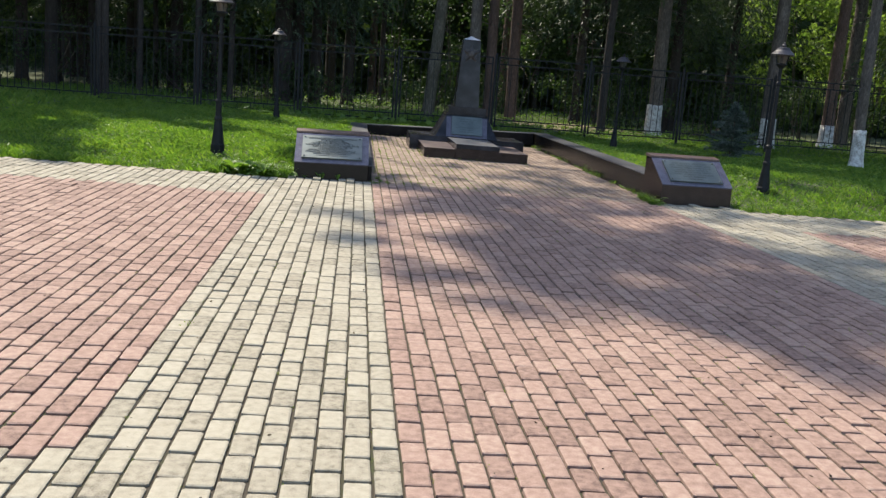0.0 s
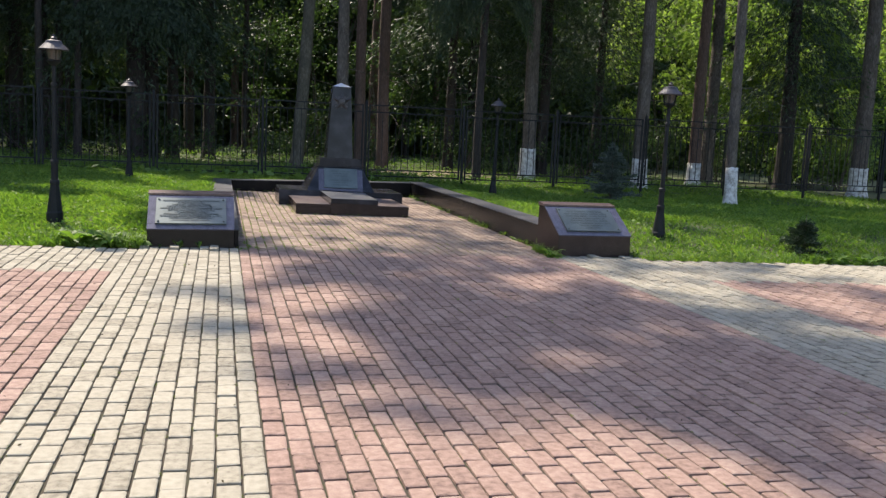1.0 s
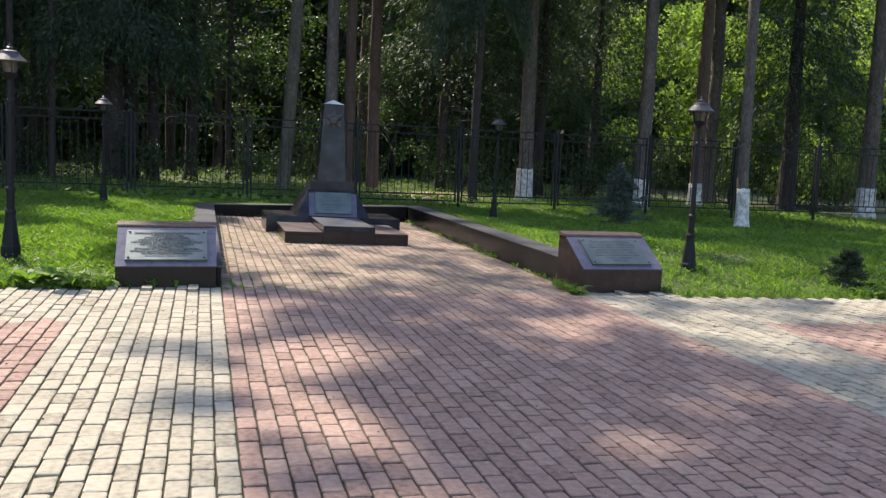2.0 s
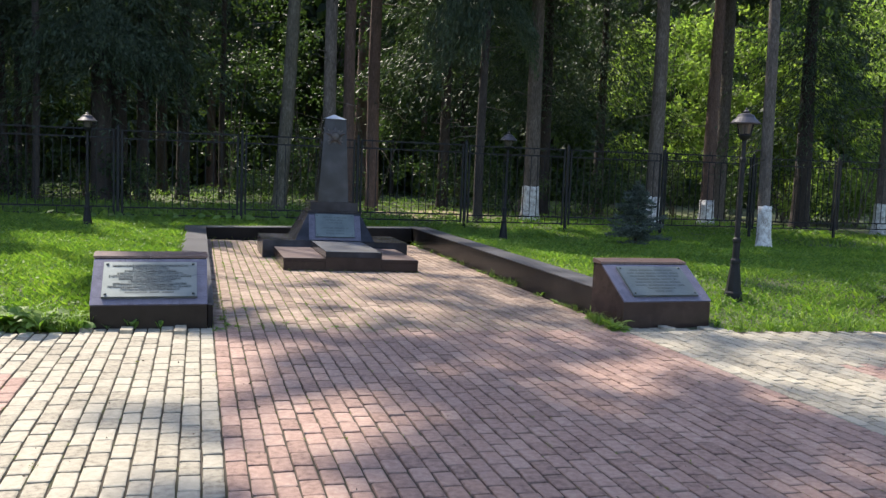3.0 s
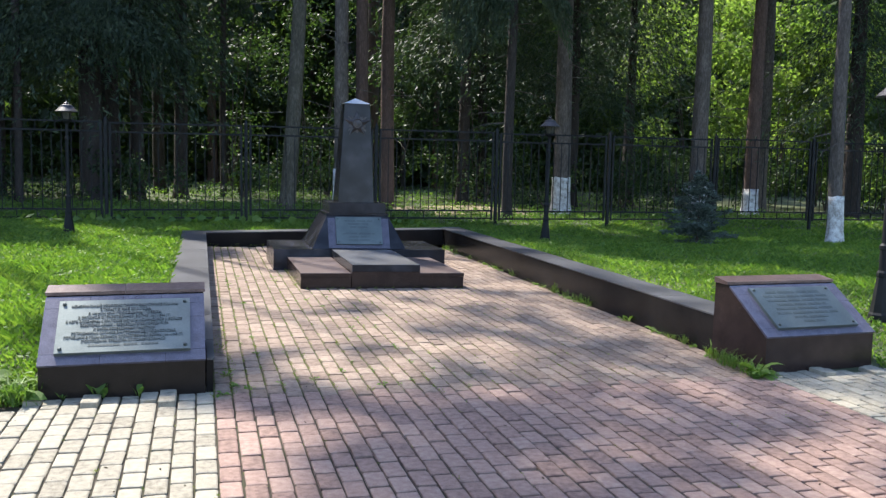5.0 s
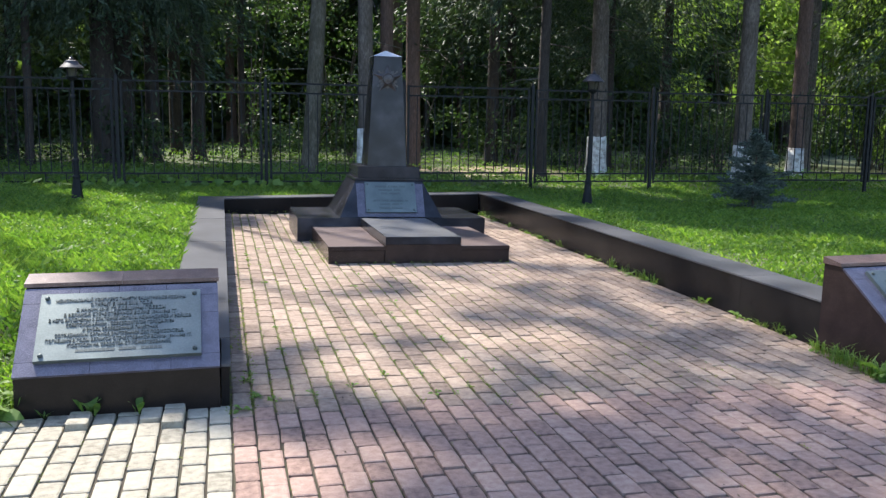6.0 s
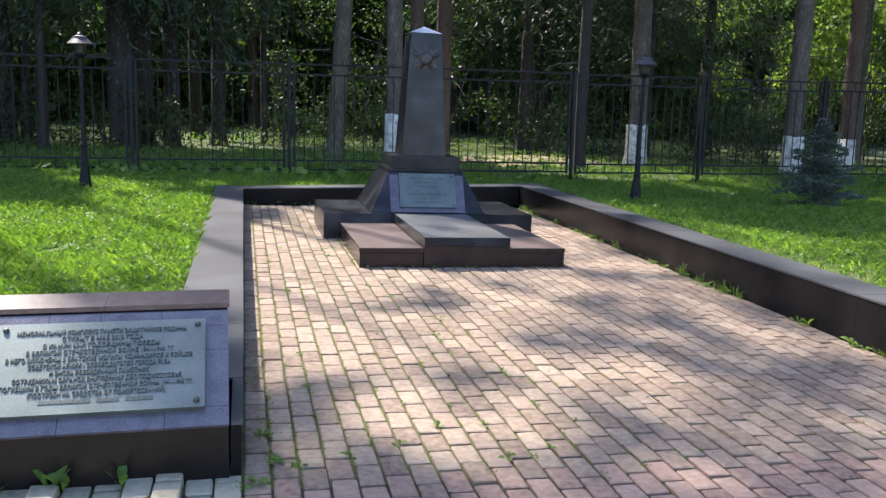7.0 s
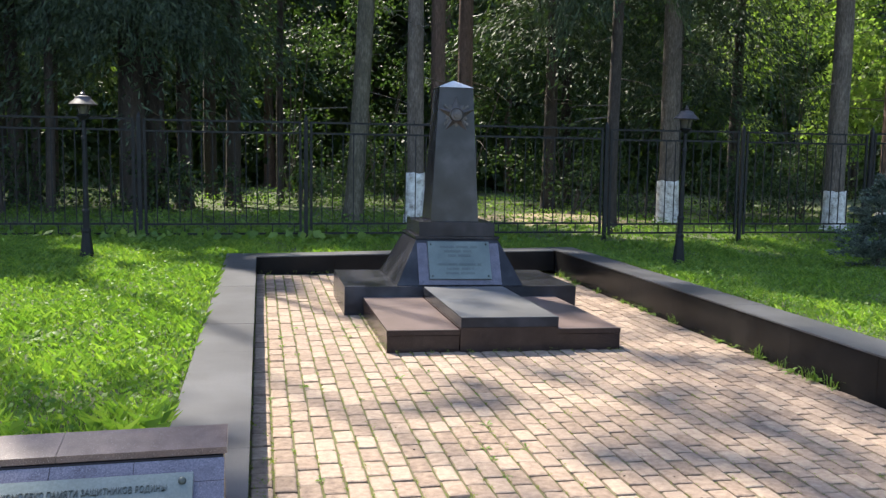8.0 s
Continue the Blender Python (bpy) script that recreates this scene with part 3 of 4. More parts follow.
# ---- trees ----
def trunk_bm(height, r0, rng, lean_x=0.0, lean_y=0.0, sides=12):
    bm = bmesh.new()
    rings = []
    zs = [-0.3, 0.0, 0.12, 0.3, 0.6, 1.0, 1.1, 1.6, 2.4, 3.4, 4.6, 6, 8, 11, 15, 19, height]
    zs = [z for z in zs if z < height] + [height]
    ph = rng.uniform(0, 6, 4)
    for z in zs:
        r = r0 * (0.06 + 0.94 * (1 - max(z, 0) / height) ** 0.85) * (1 + 0.28 * math.exp(-max(z, 0) / 0.16))
        flare = 0.16 * math.exp(-max(z, 0) / 0.25) + 0.03
        ring = []
        for i in range(sides):
            a = 2 * math.pi * i / sides
            k = 1 + flare * math.sin(3 * a + ph[0]) + 0.5 * flare * math.sin(5 * a + ph[1] + z)
            ring.append(bm.verts.new((lean_x * z + r * k * math.cos(a) + 0.02 * math.sin(z * 0.7 + ph[2]), lean_y * z + r * k * math.sin(a) + 0.02 * math.sin(z * 0.6 + ph[3]), z)))
        rings.append(ring)
    for a, b in zip(rings, rings[1:]):
        for i in range(sides):
            j = (i + 1) % sides
            bm.faces.new((a[i], a[j], b[j], b[i]))
    bm.faces.new(rings[-1])
    return bm


def stub_bm(n, z0, z1, r0, height, rng):
    """Thin dead branches on the lower stem."""
    bm = bmesh.new()
    for _ in range(n):
        z, a, length = rng.uniform(z0, z1), rng.uniform(0, 6.283), rng.uniform(0.5, 1.9)
        d = Vector((math.cos(a), math.sin(a), rng.uniform(-0.35, 0.1))).normalized()
        s = d.cross(Vector((0, 0, 1))).normalized()
        u = s.cross(d)
        r = r0 * (1 - z / height) * 0.8
        p, w = Vector((d.x * r, d.y * r, z)), rng.uniform(0.010, 0.018)
        tip = p + d * length + Vector((0, 0, -0.12 * length * length))
        base = [bm.verts.new(p + s * w * math.cos(t) + u * w * math.sin(t)) for t in (0, 2.1, 4.2)]
        mid = [bm.verts.new(p + d * length * 0.55 + s * w * 0.6 * math.cos(t) + u * w * 0.6 * math.sin(t)) for t in (0, 2.1, 4.2)]
        end = bm.verts.new(tip)
        for i in range(3):
            j = (i + 1) % 3
            bm.faces.new((base[i], base[j], mid[j], mid[i])), bm.faces.new((mid[i], mid[j], end))
    return bm


def spruce_crown(name, z0, height, radius, n, rng, length=0.5, mat=None, droop=0.55, power=0.75, wide=(0.22, 0.4)):
    """Whorled, hanging boughs made of many small sprays of needles."""
    boughs = max(30, n // 70)
    bz = z0 + (height - z0) * rng.random(boughs) ** 1.25
    ba = rng.uniform(0, 2 * math.pi, boughs)
    bl = radius * (1 - (bz - z0) / (height - z0 + 0.01)) ** power * rng.uniform(0.55, 1.1, boughs) + 0.12 * radius * 0.5
    k = rng.integers(0, boughs, n)
    s = rng.random(n) ** 0.7
    out = np.stack((np.cos(ba), np.sin(ba), np.zeros(boughs)), 1)[k]
    side = np.stack((-np.sin(ba), np.cos(ba), np.zeros(boughs)), 1)[k]
    r = (bl[k] * s)[:, None]
    spread = (bl[k] * 0.22 * (0.3 + s) * rng.normal(size=n))[:, None]
    fall = -droop * (bl[k] * s) ** 1.3 * 0.5 - rng.random(n) ** 2 * 0.5 * length * 1.6
    c = out * r + side * spread
    c[:, 2] += bz[k] + fall
    along = out * 0.7 + side * rng.normal(size=(n, 1)) * 0.5 + rng.normal(size=(n, 3)) * 0.25
    along[:, 2] -= rng.uniform(0.2, 1.3, n)
    return quads_mesh(name, leaf_quads(c, along, length * rng.uniform(0.6, 1.4, n), length * rng.uniform(*wide, n), rng), mat or needles)


def broad_crown(name, blobs, n, leaf, rng, mat=None):
    """Leaves in uneven clumps; blobs: (x, y, z, radius)."""
    w = np.array([b[3] ** 2 for b in blobs])
    k = rng.choice(len(blobs), n, p=w / w.sum())
    b = np.array(blobs)
    d = unit(rng.normal(size=(n, 3)))
    c = b[k, :3] + d * (b[k, 3] * rng.random(n) ** 0.4)[:, None] * np.array((1, 1, 0.8))
    along = d + rng.normal(size=(n, 3)) * 0.8
    along[:, 2] -= 0.5
    return quads_mesh(name, leaf_quads(c, along, leaf * rng.uniform(0.6, 1.4, n), leaf * rng.uniform(0.45, 0.8, n), rng), mat or leaves_mat)


rng = np.random.default_rng(5)
CROWNS = [spruce_crown("crown", 7.5 + i * 0.8, 26 + 1.2 * i, 3.0 - 0.2 * i, 5600, np.random.default_rng(60 + i), 0.52, wide=(0.26, 0.44)) for i in range(4)]
LOW_CROWNS = [spruce_crown("crown", 3.9 + i * 0.5, 13.5 + i, 3.2, 14500, np.random.default_rng(70 + i), 0.19, None, 1.0, 0.6, (0.18, 0.28)) for i in range(4)]
MID_CROWNS = [spruce_crown("crown", 4.5 + i, 20.5, 3.0, 6500, np.random.default_rng(40 + i), 0.46) for i in range(2)]
PINES = []
for i in range(5):
    gp = np.random.default_rng((4908, 5884, 2680, 112, 4479)[i])
    spread = [(float(np.clip(gp.normal(), -1.6, 1.6)) * 1.05, float(np.clip(gp.normal(), -1.6, 1.6)) * 1.3, gp.uniform(22.6, (28.9, 32, 29.0, 32, 32)[i]), gp.uniform(0.6, 1.3)) for _ in range(13 if i < 3 else 9)]
    spread = [(bx + r_ * ox, by + r_ * oy, bz + 1.2 * r_ * oz, r_ * q) for bx, by, bz, r_ in spread for ox, oy, oz, q in [(*gp.uniform(-0.85, 0.85, 3), gp.uniform(0.2, 0.42)) for _ in range(9)]]
    PINES.append(broad_crown("crown", spread, (1500, 720, 1350, 230, 230)[i], 0.40, gp, needles))


def tall_tree(x, y, r, painted=0.0, crown=0, low=False, bark=None, lean_=(0, 0), label="", height=27, stubs=0, turn=None):
    height = {0: height, 1: 13.5, 2: 32, 3: 20.5}[int(low)]
    z = lawn_z(x, y) - 0.03
    t = thing("tree", pose(x, y, z, 0, -0.7, 0), label or ("tall conifer with whitewashed trunk base behind the lawn" if painted else "tall dark conifer with bare lower trunk in the wood"), "tree", "trees of the wood")
    g = np.random.default_rng(int(abs(x * 131 + y * 17)) + 1)
    part("trunk", trunk_bm(height, r, g, *lean_), bark or bark_spruce, t, smooth=True)
    if painted:
        bm = bmesh.new()
        ph, sides = g.uniform(0, 6, 4), 24
        rings = []
        for zz in (-0.1, 0.0, 0.12, 0.3, 0.55, 0.8, painted - 0.1, painted):
            rr = r * (0.06 + 0.94 * (1 - max(zz, 0) / height) ** 0.85) * (1 + 0.28 * math.exp(-max(zz, 0) / 0.16)) * (1.14 if zz < 0.2 else 1.09) + 0.004
            rings.append([bm.verts.new((lean_[0] * zz + rr * math.cos(2 * math.pi * i / sides), lean_[1] * zz + rr * math.sin(2 * math.pi * i / sides), zz + (0.012 * math.sin(2 * math.pi * i / sides * 3 + ph[0]) + 0.008 * math.sin(2 * math.pi * i / sides * 7 + ph[1]) if zz == painted else 0))) for i in range(sides)])
        inner = [bm.verts.new((v.co.x * 0.9, v.co.y * 0.9, v.co.z)) for v in rings[-1]]
        rings.append(inner)
        for a, b in zip(rings, rings[1:]):
            for i in range(sides):
                j = (i + 1) % sides
                bm.faces.new((a[i], a[j], b[j], b[i]))
        part("whitewash", bm, whitewash, t, "flaking whitewash band", smooth=True)
    for k in range(stubs):
        part("dead_branch", stub_bm(1, 2.0, 8.5, r, height, g), bark_spruce, t)
    c = new("crown", (CROWNS, LOW_CROWNS, PINES, MID_CROWNS)[int(low)][crown % (4, 4, 5, 2)[int(low)]])
    c.parent = t
    c.matrix_basis = pose(lean_[0] * 8, lean_[1] * 8, 0, 0, 0, g.uniform(0, 360) if turn is None else turn)
    return t


# trees along the fence: x, y, radius, whitewash height, crown, low crown, red bark, lean
for x, y, r, paint, cr, low, red, ln_ in (
        (9.35, 29.0, 0.235, 1.03, 0, 0, 0, (-0.003, 0)), (12.25, 26.9, 0.215, 0.92, 1, 0, 0, (-0.008, 0)),
        (12.06, 21.4, 0.138, 0.98, 2, 0, 0, (-0.03, 0)), (15.6, 29.6, 0.21, 0.78, 3, 0, 1, (0.006, 0)),
        (3.18, 27.8, 0.185, 1.08, 1, 0, 0, (-0.002, 0)), (3.85, 28.9, 0.17, 0.0, 2, 2, 1, (0.0, 0)),
        (1.93, 27.9, 0.19, 0.0, 3, 0, 3, (0.05, 0)), (4.95, 31.0, 0.20, 0.0, 3, 2, 1, (0.0, 0)),
        (6.95, 26.5, 0.125, 0.0, 1, 0, 2, (0.003, 0)), (-1.75, 32.3, 0.20, 0.0, 2, 1, 0, (0, 0)),
        (-2.75, 30.8, 0.33, 0.0, 0, 1, 0, (0, 0)), (-2.41, 31.9, 0.27, 0.0, 2, 1, 0, (0.004, 0)), (-5.74, 33.0, 0.2, 0.0, 1, 1, 0, (-0.006, 0)), (-5.35, 33.3, 0.13, 0.0, 3, 1, 0, (0, 0)),
        (-6.9, 34.5, 0.26, 0.0, 3, 1, 0, (0, 0)), (-8.6, 36.0, 0.2, 0.0, 1, 1, 0, (0, 0)), (-13.6, 29.0, 0.3, 1.15, 1, 1, 0, (0, 0)),
        (20.3, 27.2, 0.27, 1.0, 2, 0, 0, (0, 0)), (19.0, 29.5, 0.3, 0.0, 0, 1, 0, (0, 0)), (17.2, 31.5, 0.24, 0.0, 1, 0, 0, (0, 0)),
        (24.5, 26.0, 0.28, 0.9, 3, 1, 0, (0, 0)), (7.6, 32.5, 0.2, 0.0, 2, 1, 0, (0, 0)), (10.9, 32.0, 0.22, 0.0, 0, 1, 0, (0, 0)), (13.9, 34.2, 0.2, 0.0, 1, 1, 0, (0, 0)), (9.6, 37.0, 0.2, 0.0, 2, 1, 0, (0, 0))):
    tall_tree(x, y, r, paint, cr, int(low), (None, bark_pine, bark_shaded, bark_mossy)[red] if red else (bark_shaded if low == 1 and not paint else None), ln_, stubs=9 if y < 33 else 0)

def hanging_boughs(tree, name, label, boughs, g):
    """Long drooping branches with curtains of needle sprays; boughs: bearing in degrees, height, reach, drop."""
    for bearing, z0, reach, drop in boughs:
        a = radians(bearing)
        out = np.array((math.cos(a), math.sin(a), 0))
        side = np.array((-math.sin(a), math.cos(a), 0))
        n = 2600
        s_ = g.random(n) ** 0.8
        c = out * (reach * s_)[:, None] + side * (g.normal(size=n) * 0.16 * (0.4 + s_))[:, None]
        c[:, 2] = z0 + 0.25 * s_ - drop * s_ ** 2 - g.random(n) ** 1.6 * (0.35 + 0.75 * s_)
        al = out * 0.3 + side * (g.normal(size=n) * 0.25)[:, None] + g.normal(size=(n, 3)) * 0.2
        al[:, 2] -= 1.0
        ob = new(name, quads_mesh(name, leaf_quads(c, al, 0.13 * g.uniform(0.6, 1.4, n), 0.13 * g.uniform(0.14, 0.26, n), g), needles))
        ob.parent = tree
        tagged(ob, label)


for tr in [o for o in bpy.data.objects if o.name.split(".")[0] == "tree" and o.parent is None]:
    x, y = tr.location.x, tr.location.y
    if abs(x - 6.95) < 0.01 and abs(y - 26.5) < 0.01:
        hanging_boughs(tr, "hanging_bough", "long drooping spruce bough", ((186, 5.6, 1.3, 1.5), (205, 6.6, 1.5, 2.0), (160, 6.2, 1.6, 1.3), (230, 5.9, 0.9, 1.2), (20, 6.8, 1.5, 1.6), (330, 6.0, 1.4, 1.4)), np.random.default_rng(31))
    if abs(x + 2.75) < 0.01 and abs(y - 30.8) < 0.01:
        hanging_boughs(tr, "hanging_bough", "long drooping spruce bough", ((250, 4.9, 2.0, 1.4), (290, 5.4, 2.4, 1.7), (320, 4.6, 2.2, 1.2), (220, 5.2, 2.3, 1.5), (350, 5.0, 2.6, 1.6), (275, 6.0, 2.6, 1.8)), np.random.default_rng(32))

# deeper rows of the wood, and the trees at its sides
for i in range(44):
    x, y = -26 + 56 * ((i * 0.618) % 1), 33 + 26 * rng.random() ** 0.8
    if (12 < x < 25 and y < 54) or (-14 < x < 5 and i % 2):
        continue
    tall_tree(x, y, rng.uniform(0.13, 0.3), 0, int(rng.integers(0, 4)), 1 if -13 < x < 0.5 or rng.random() < 0.55 else 0, bark_pine if rng.random() < 0.3 else bark_shaded, (rng.normal() * 0.006, 0))
# tall trees behind the fence, whose shade falls on the paving
SHADE = ((-7.3, 26.0, 0, 2), (-6.9, 28.9, 1, 2), (-7.1, 26.0, 2, 2), (-4.3, 29.9, 4, 2), (-5.2, 29.2, 3, 2), (-7.7, 34.8, 3, 2), (-5.6, 36.6, 4, 2), (-1.75, 33.2, 1, 2), (0.6, 34.6, 1, 2))
for x, y, cr, low in SHADE:
    tall_tree(x, y, 0.1, 0, cr, 2, bark_shaded, height=31)
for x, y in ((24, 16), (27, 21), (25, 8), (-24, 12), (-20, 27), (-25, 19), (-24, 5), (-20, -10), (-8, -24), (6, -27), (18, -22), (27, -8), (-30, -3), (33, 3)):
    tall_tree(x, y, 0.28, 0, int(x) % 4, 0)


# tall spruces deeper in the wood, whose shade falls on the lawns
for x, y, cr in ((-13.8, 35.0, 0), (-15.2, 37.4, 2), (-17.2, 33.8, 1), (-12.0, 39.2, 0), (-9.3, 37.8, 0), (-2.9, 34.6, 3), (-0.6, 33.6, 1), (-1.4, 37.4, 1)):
    tall_tree(x, y, 0.2, 0, cr, 0, bark_shaded)

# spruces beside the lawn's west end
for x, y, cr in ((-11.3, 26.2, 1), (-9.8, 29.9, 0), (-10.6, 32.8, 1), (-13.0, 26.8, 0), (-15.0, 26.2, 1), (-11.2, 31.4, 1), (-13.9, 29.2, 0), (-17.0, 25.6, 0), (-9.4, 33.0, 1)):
    tall_tree(x, y, 0.2, 0, cr, 3, bark_shaded)


def shrub(x, y, h, w, n, leaf, g, label="broad-leaved understorey bush in the wood", mat=None):
    z = lawn_z(x, y)
    t = thing("bush", pose(x, y, z), label, "bush", "understorey bushes")
    for i in range(4):
        bm = bmesh.new()
        a, d = g.uniform(0, 6.28), g.uniform(0.15, 0.45) * w
        top = Vector((math.cos(a) * d, math.sin(a) * d, h * g.uniform(0.6, 0.95)))
        rings = []
        for k in range(4):
            p, r0 = top * (k / 3), 0.035 * (1 - k / 4)
            rings.append([bm.verts.new(p + Vector((r0 * math.cos(q), r0 * math.sin(q), 0))) for q in (0, 1.57, 3.14, 4.71)])
        for A, B in zip(rings, rings[1:]):
            for q in range(4):
                bm.faces.new((A[q], A[(q + 1) % 4], B[(q + 1) % 4], B[q]))
        part("stem", bm, bark_spruce, t)
    blobs = [(g.normal() * w * 0.33, g.normal() * w * 0.33, h * g.uniform(0.15, 0.95), g.uniform(0.16, 0.34) * w) for _ in range(12)]
    c = new("crown", broad_crown("crown", blobs, n, leaf, g, mat))
    c.parent = t
    return t


g2 = np.random.default_rng(11)
# hazels and birches in the clearing, sunlight put into their leaf colour, and the darker understorey
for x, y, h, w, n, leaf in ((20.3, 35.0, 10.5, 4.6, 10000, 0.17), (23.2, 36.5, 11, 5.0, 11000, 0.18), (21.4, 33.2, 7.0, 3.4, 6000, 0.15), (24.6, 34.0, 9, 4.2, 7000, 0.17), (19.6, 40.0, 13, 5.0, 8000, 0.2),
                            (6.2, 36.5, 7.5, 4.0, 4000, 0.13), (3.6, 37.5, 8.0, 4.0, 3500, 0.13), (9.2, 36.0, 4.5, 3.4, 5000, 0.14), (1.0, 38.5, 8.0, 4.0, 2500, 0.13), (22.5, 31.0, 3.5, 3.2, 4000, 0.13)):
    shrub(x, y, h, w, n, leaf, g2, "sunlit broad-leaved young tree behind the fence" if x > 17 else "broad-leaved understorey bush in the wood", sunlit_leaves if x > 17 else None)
for i in range(26):
    x, y = -22 + 48 * ((i * 0.618 + 0.3) % 1), g2.uniform(30.5, 36)
    shrub(x, y, g2.uniform(1.0, 2.6), g2.uniform(1.6, 2.8), 1300, 0.10, g2)

# dense far foliage closing the wood
n = 60000  # sprays
c = np.stack((rng.uniform(-75, 75, n), 44 + 16 * rng.random(n) ** 0.6, np.zeros(n)), 1)
c[:, 2] = np.where(c[:, 1] < 55, 11, 24) * rng.random(n)
keep = np.array([noise.noise((p[0] * 0.16, p[1] * 0.1, p[2] * 0.2)) for p in c]) > -0.28
c = c[keep]
al = rng.normal(size=c.shape)
al[:, 2] -= 0.8
c2 = np.stack((rng.uniform(-110, 110, 16000), rng.uniform(60, 68, 16000), 30 * rng.random(16000)), 1)
c3 = np.stack((rng.uniform(-60, 60, 30000), rng.uniform(48, 60, 30000), 9 * rng.random(30000) ** 1.3), 1)
c2 = np.concatenate((c2, c3))
c, al = np.concatenate((c, c2)), np.concatenate((al, rng.normal(size=c2.shape)))
big = np.where(c[:, 1] >= 60, 2.4, 1.0)
tagged(new("far_woods", quads_mesh("far_woods", leaf_quads(c, al, big * rng.uniform(0.4, 0.9, len(c)), big * rng.uniform(0.25, 0.5, len(c)), rng), woods_mat)), "dense dark foliage of the wood's interior", "foliage", kind="stuff")


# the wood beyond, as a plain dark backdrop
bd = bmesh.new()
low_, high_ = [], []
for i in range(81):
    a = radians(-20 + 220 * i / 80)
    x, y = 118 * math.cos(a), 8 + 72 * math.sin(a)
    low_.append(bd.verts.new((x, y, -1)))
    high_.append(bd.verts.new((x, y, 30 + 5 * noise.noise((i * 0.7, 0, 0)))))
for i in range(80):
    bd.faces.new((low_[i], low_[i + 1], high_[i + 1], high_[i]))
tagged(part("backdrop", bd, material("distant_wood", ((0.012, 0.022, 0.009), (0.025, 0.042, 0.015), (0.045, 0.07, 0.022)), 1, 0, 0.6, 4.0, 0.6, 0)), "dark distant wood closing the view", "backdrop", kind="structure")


# ---- small spruces on the lawn ----
def small_spruce(x, y, h, w, seed, tiers, mat, label):
    """Whorls of upturned boughs round a thin stem with a bare leader."""
    g = np.random.default_rng(seed)
    t = thing("small_spruce", pose(x, y, lawn_z(x, y)), label, "spruce", "young spruces on the lawn")
    part("trunk", trunk_bm(h * 0.99, 0.022, g, sides=8), bark_spruce, t, smooth=True)
    for k in range(tiers):
        f = k / tiers
        z, reach = 0.1 * h + 0.78 * h * f, w * (1 - f) ** 0.8 + 0.05
        cs, als = [], []
        for q in range(6 if f < 0.6 else 5):
            a = 6.283 * q / 6 + k * 0.7 + g.normal() * 0.2
            out, side, r = np.array((math.cos(a), math.sin(a), 0)), np.array((-math.sin(a), math.cos(a), 0)), reach * g.uniform(0.45, 1.15)
            n = int(90 + 320 * r)
            u = g.random(n) ** 0.75
            spread = g.normal(size=n) * 0.2 * r * (1.05 - u) * (0.25 + u) * 2.2
            c = out * (r * u)[:, None] + side * spread[:, None] + g.normal(size=(n, 3)) * 0.012
            c[:, 2] += z + g.normal() * 0.045 * h + (g.uniform(-0.05, 0.35) * u ** 2 - 0.2 * u) * r + g.normal(size=n) * 0.014
            cs.append(c)
            als.append(out * 0.8 + side * np.sign(spread)[:, None] * 0.6 + g.normal(size=(n, 3)) * 0.35 + np.array((0, 0, 0.25)))
        cs, als = np.concatenate(cs), np.concatenate(als)
        ob = new("bough_whorl", quads_mesh("bough_whorl", leaf_quads(cs, als, g.uniform(0.035, 0.08, len(cs)), g.uniform(0.010, 0.02, len(cs)), g), mat))
        ob.parent = t


small_spruce(8.35, 20.3, 1.5, 0.66, 3, 13, needles_blue, "young blue spruce with silvery needles on the lawn")
small_spruce(7.66, 12.35, 0.55, 0.42, 8, 5, needles, "low dark green spruce seedling on the lawn")


# ---- lawn and weeds ----
def blades(points, heights, width, g, lean=0.35):
    n = len(points)
    a = g.uniform(0, 2 * math.pi, n)
    d = np.stack((np.cos(a), np.sin(a), np.zeros(n)), 1)
    s = np.stack((-np.sin(a), np.cos(a), np.zeros(n)), 1) * (width / 2)[:, None]
    up = np.array((0, 0, 1.0))
    mid = points + up * (heights * 0.55)[:, None] + d * (heights * lean * 0.3)[:, None]
    tip = points + up * (heights * g.uniform(0.75, 1.0, n))[:, None] + d * (heights * lean * g.uniform(0.4, 1.6, n))[:, None]
    return np.stack((points - s, points + s, mid + s * 0.7, tip), 1)


def bent_blades(points, heights, width, g, lean):
    """Long leaves that bend over, of two pieces each."""
    n = len(points)
    a = g.uniform(0, 2 * math.pi, n)
    d = np.stack((np.cos(a), np.sin(a), np.zeros(n)), 1)
    s = np.stack((-np.sin(a), np.cos(a), np.zeros(n)), 1) * (width / 2)[:, None]
    up, reach = np.array((0, 0, 1.0)), (heights * lean * g.uniform(0.3, 1.3, n))[:, None]
    mid = points + up * (heights * 0.62)[:, None] + d * reach * 0.3
    tip = points + up * (heights * g.uniform(0.6, 1.0, n))[:, None] + d * reach
    return np.concatenate((np.stack((points - s * 0.6, points + s * 0.6, mid + s, mid - s), 1), np.stack((mid - s, mid + s, tip + s * 0.15, tip - s * 0.15), 1)))


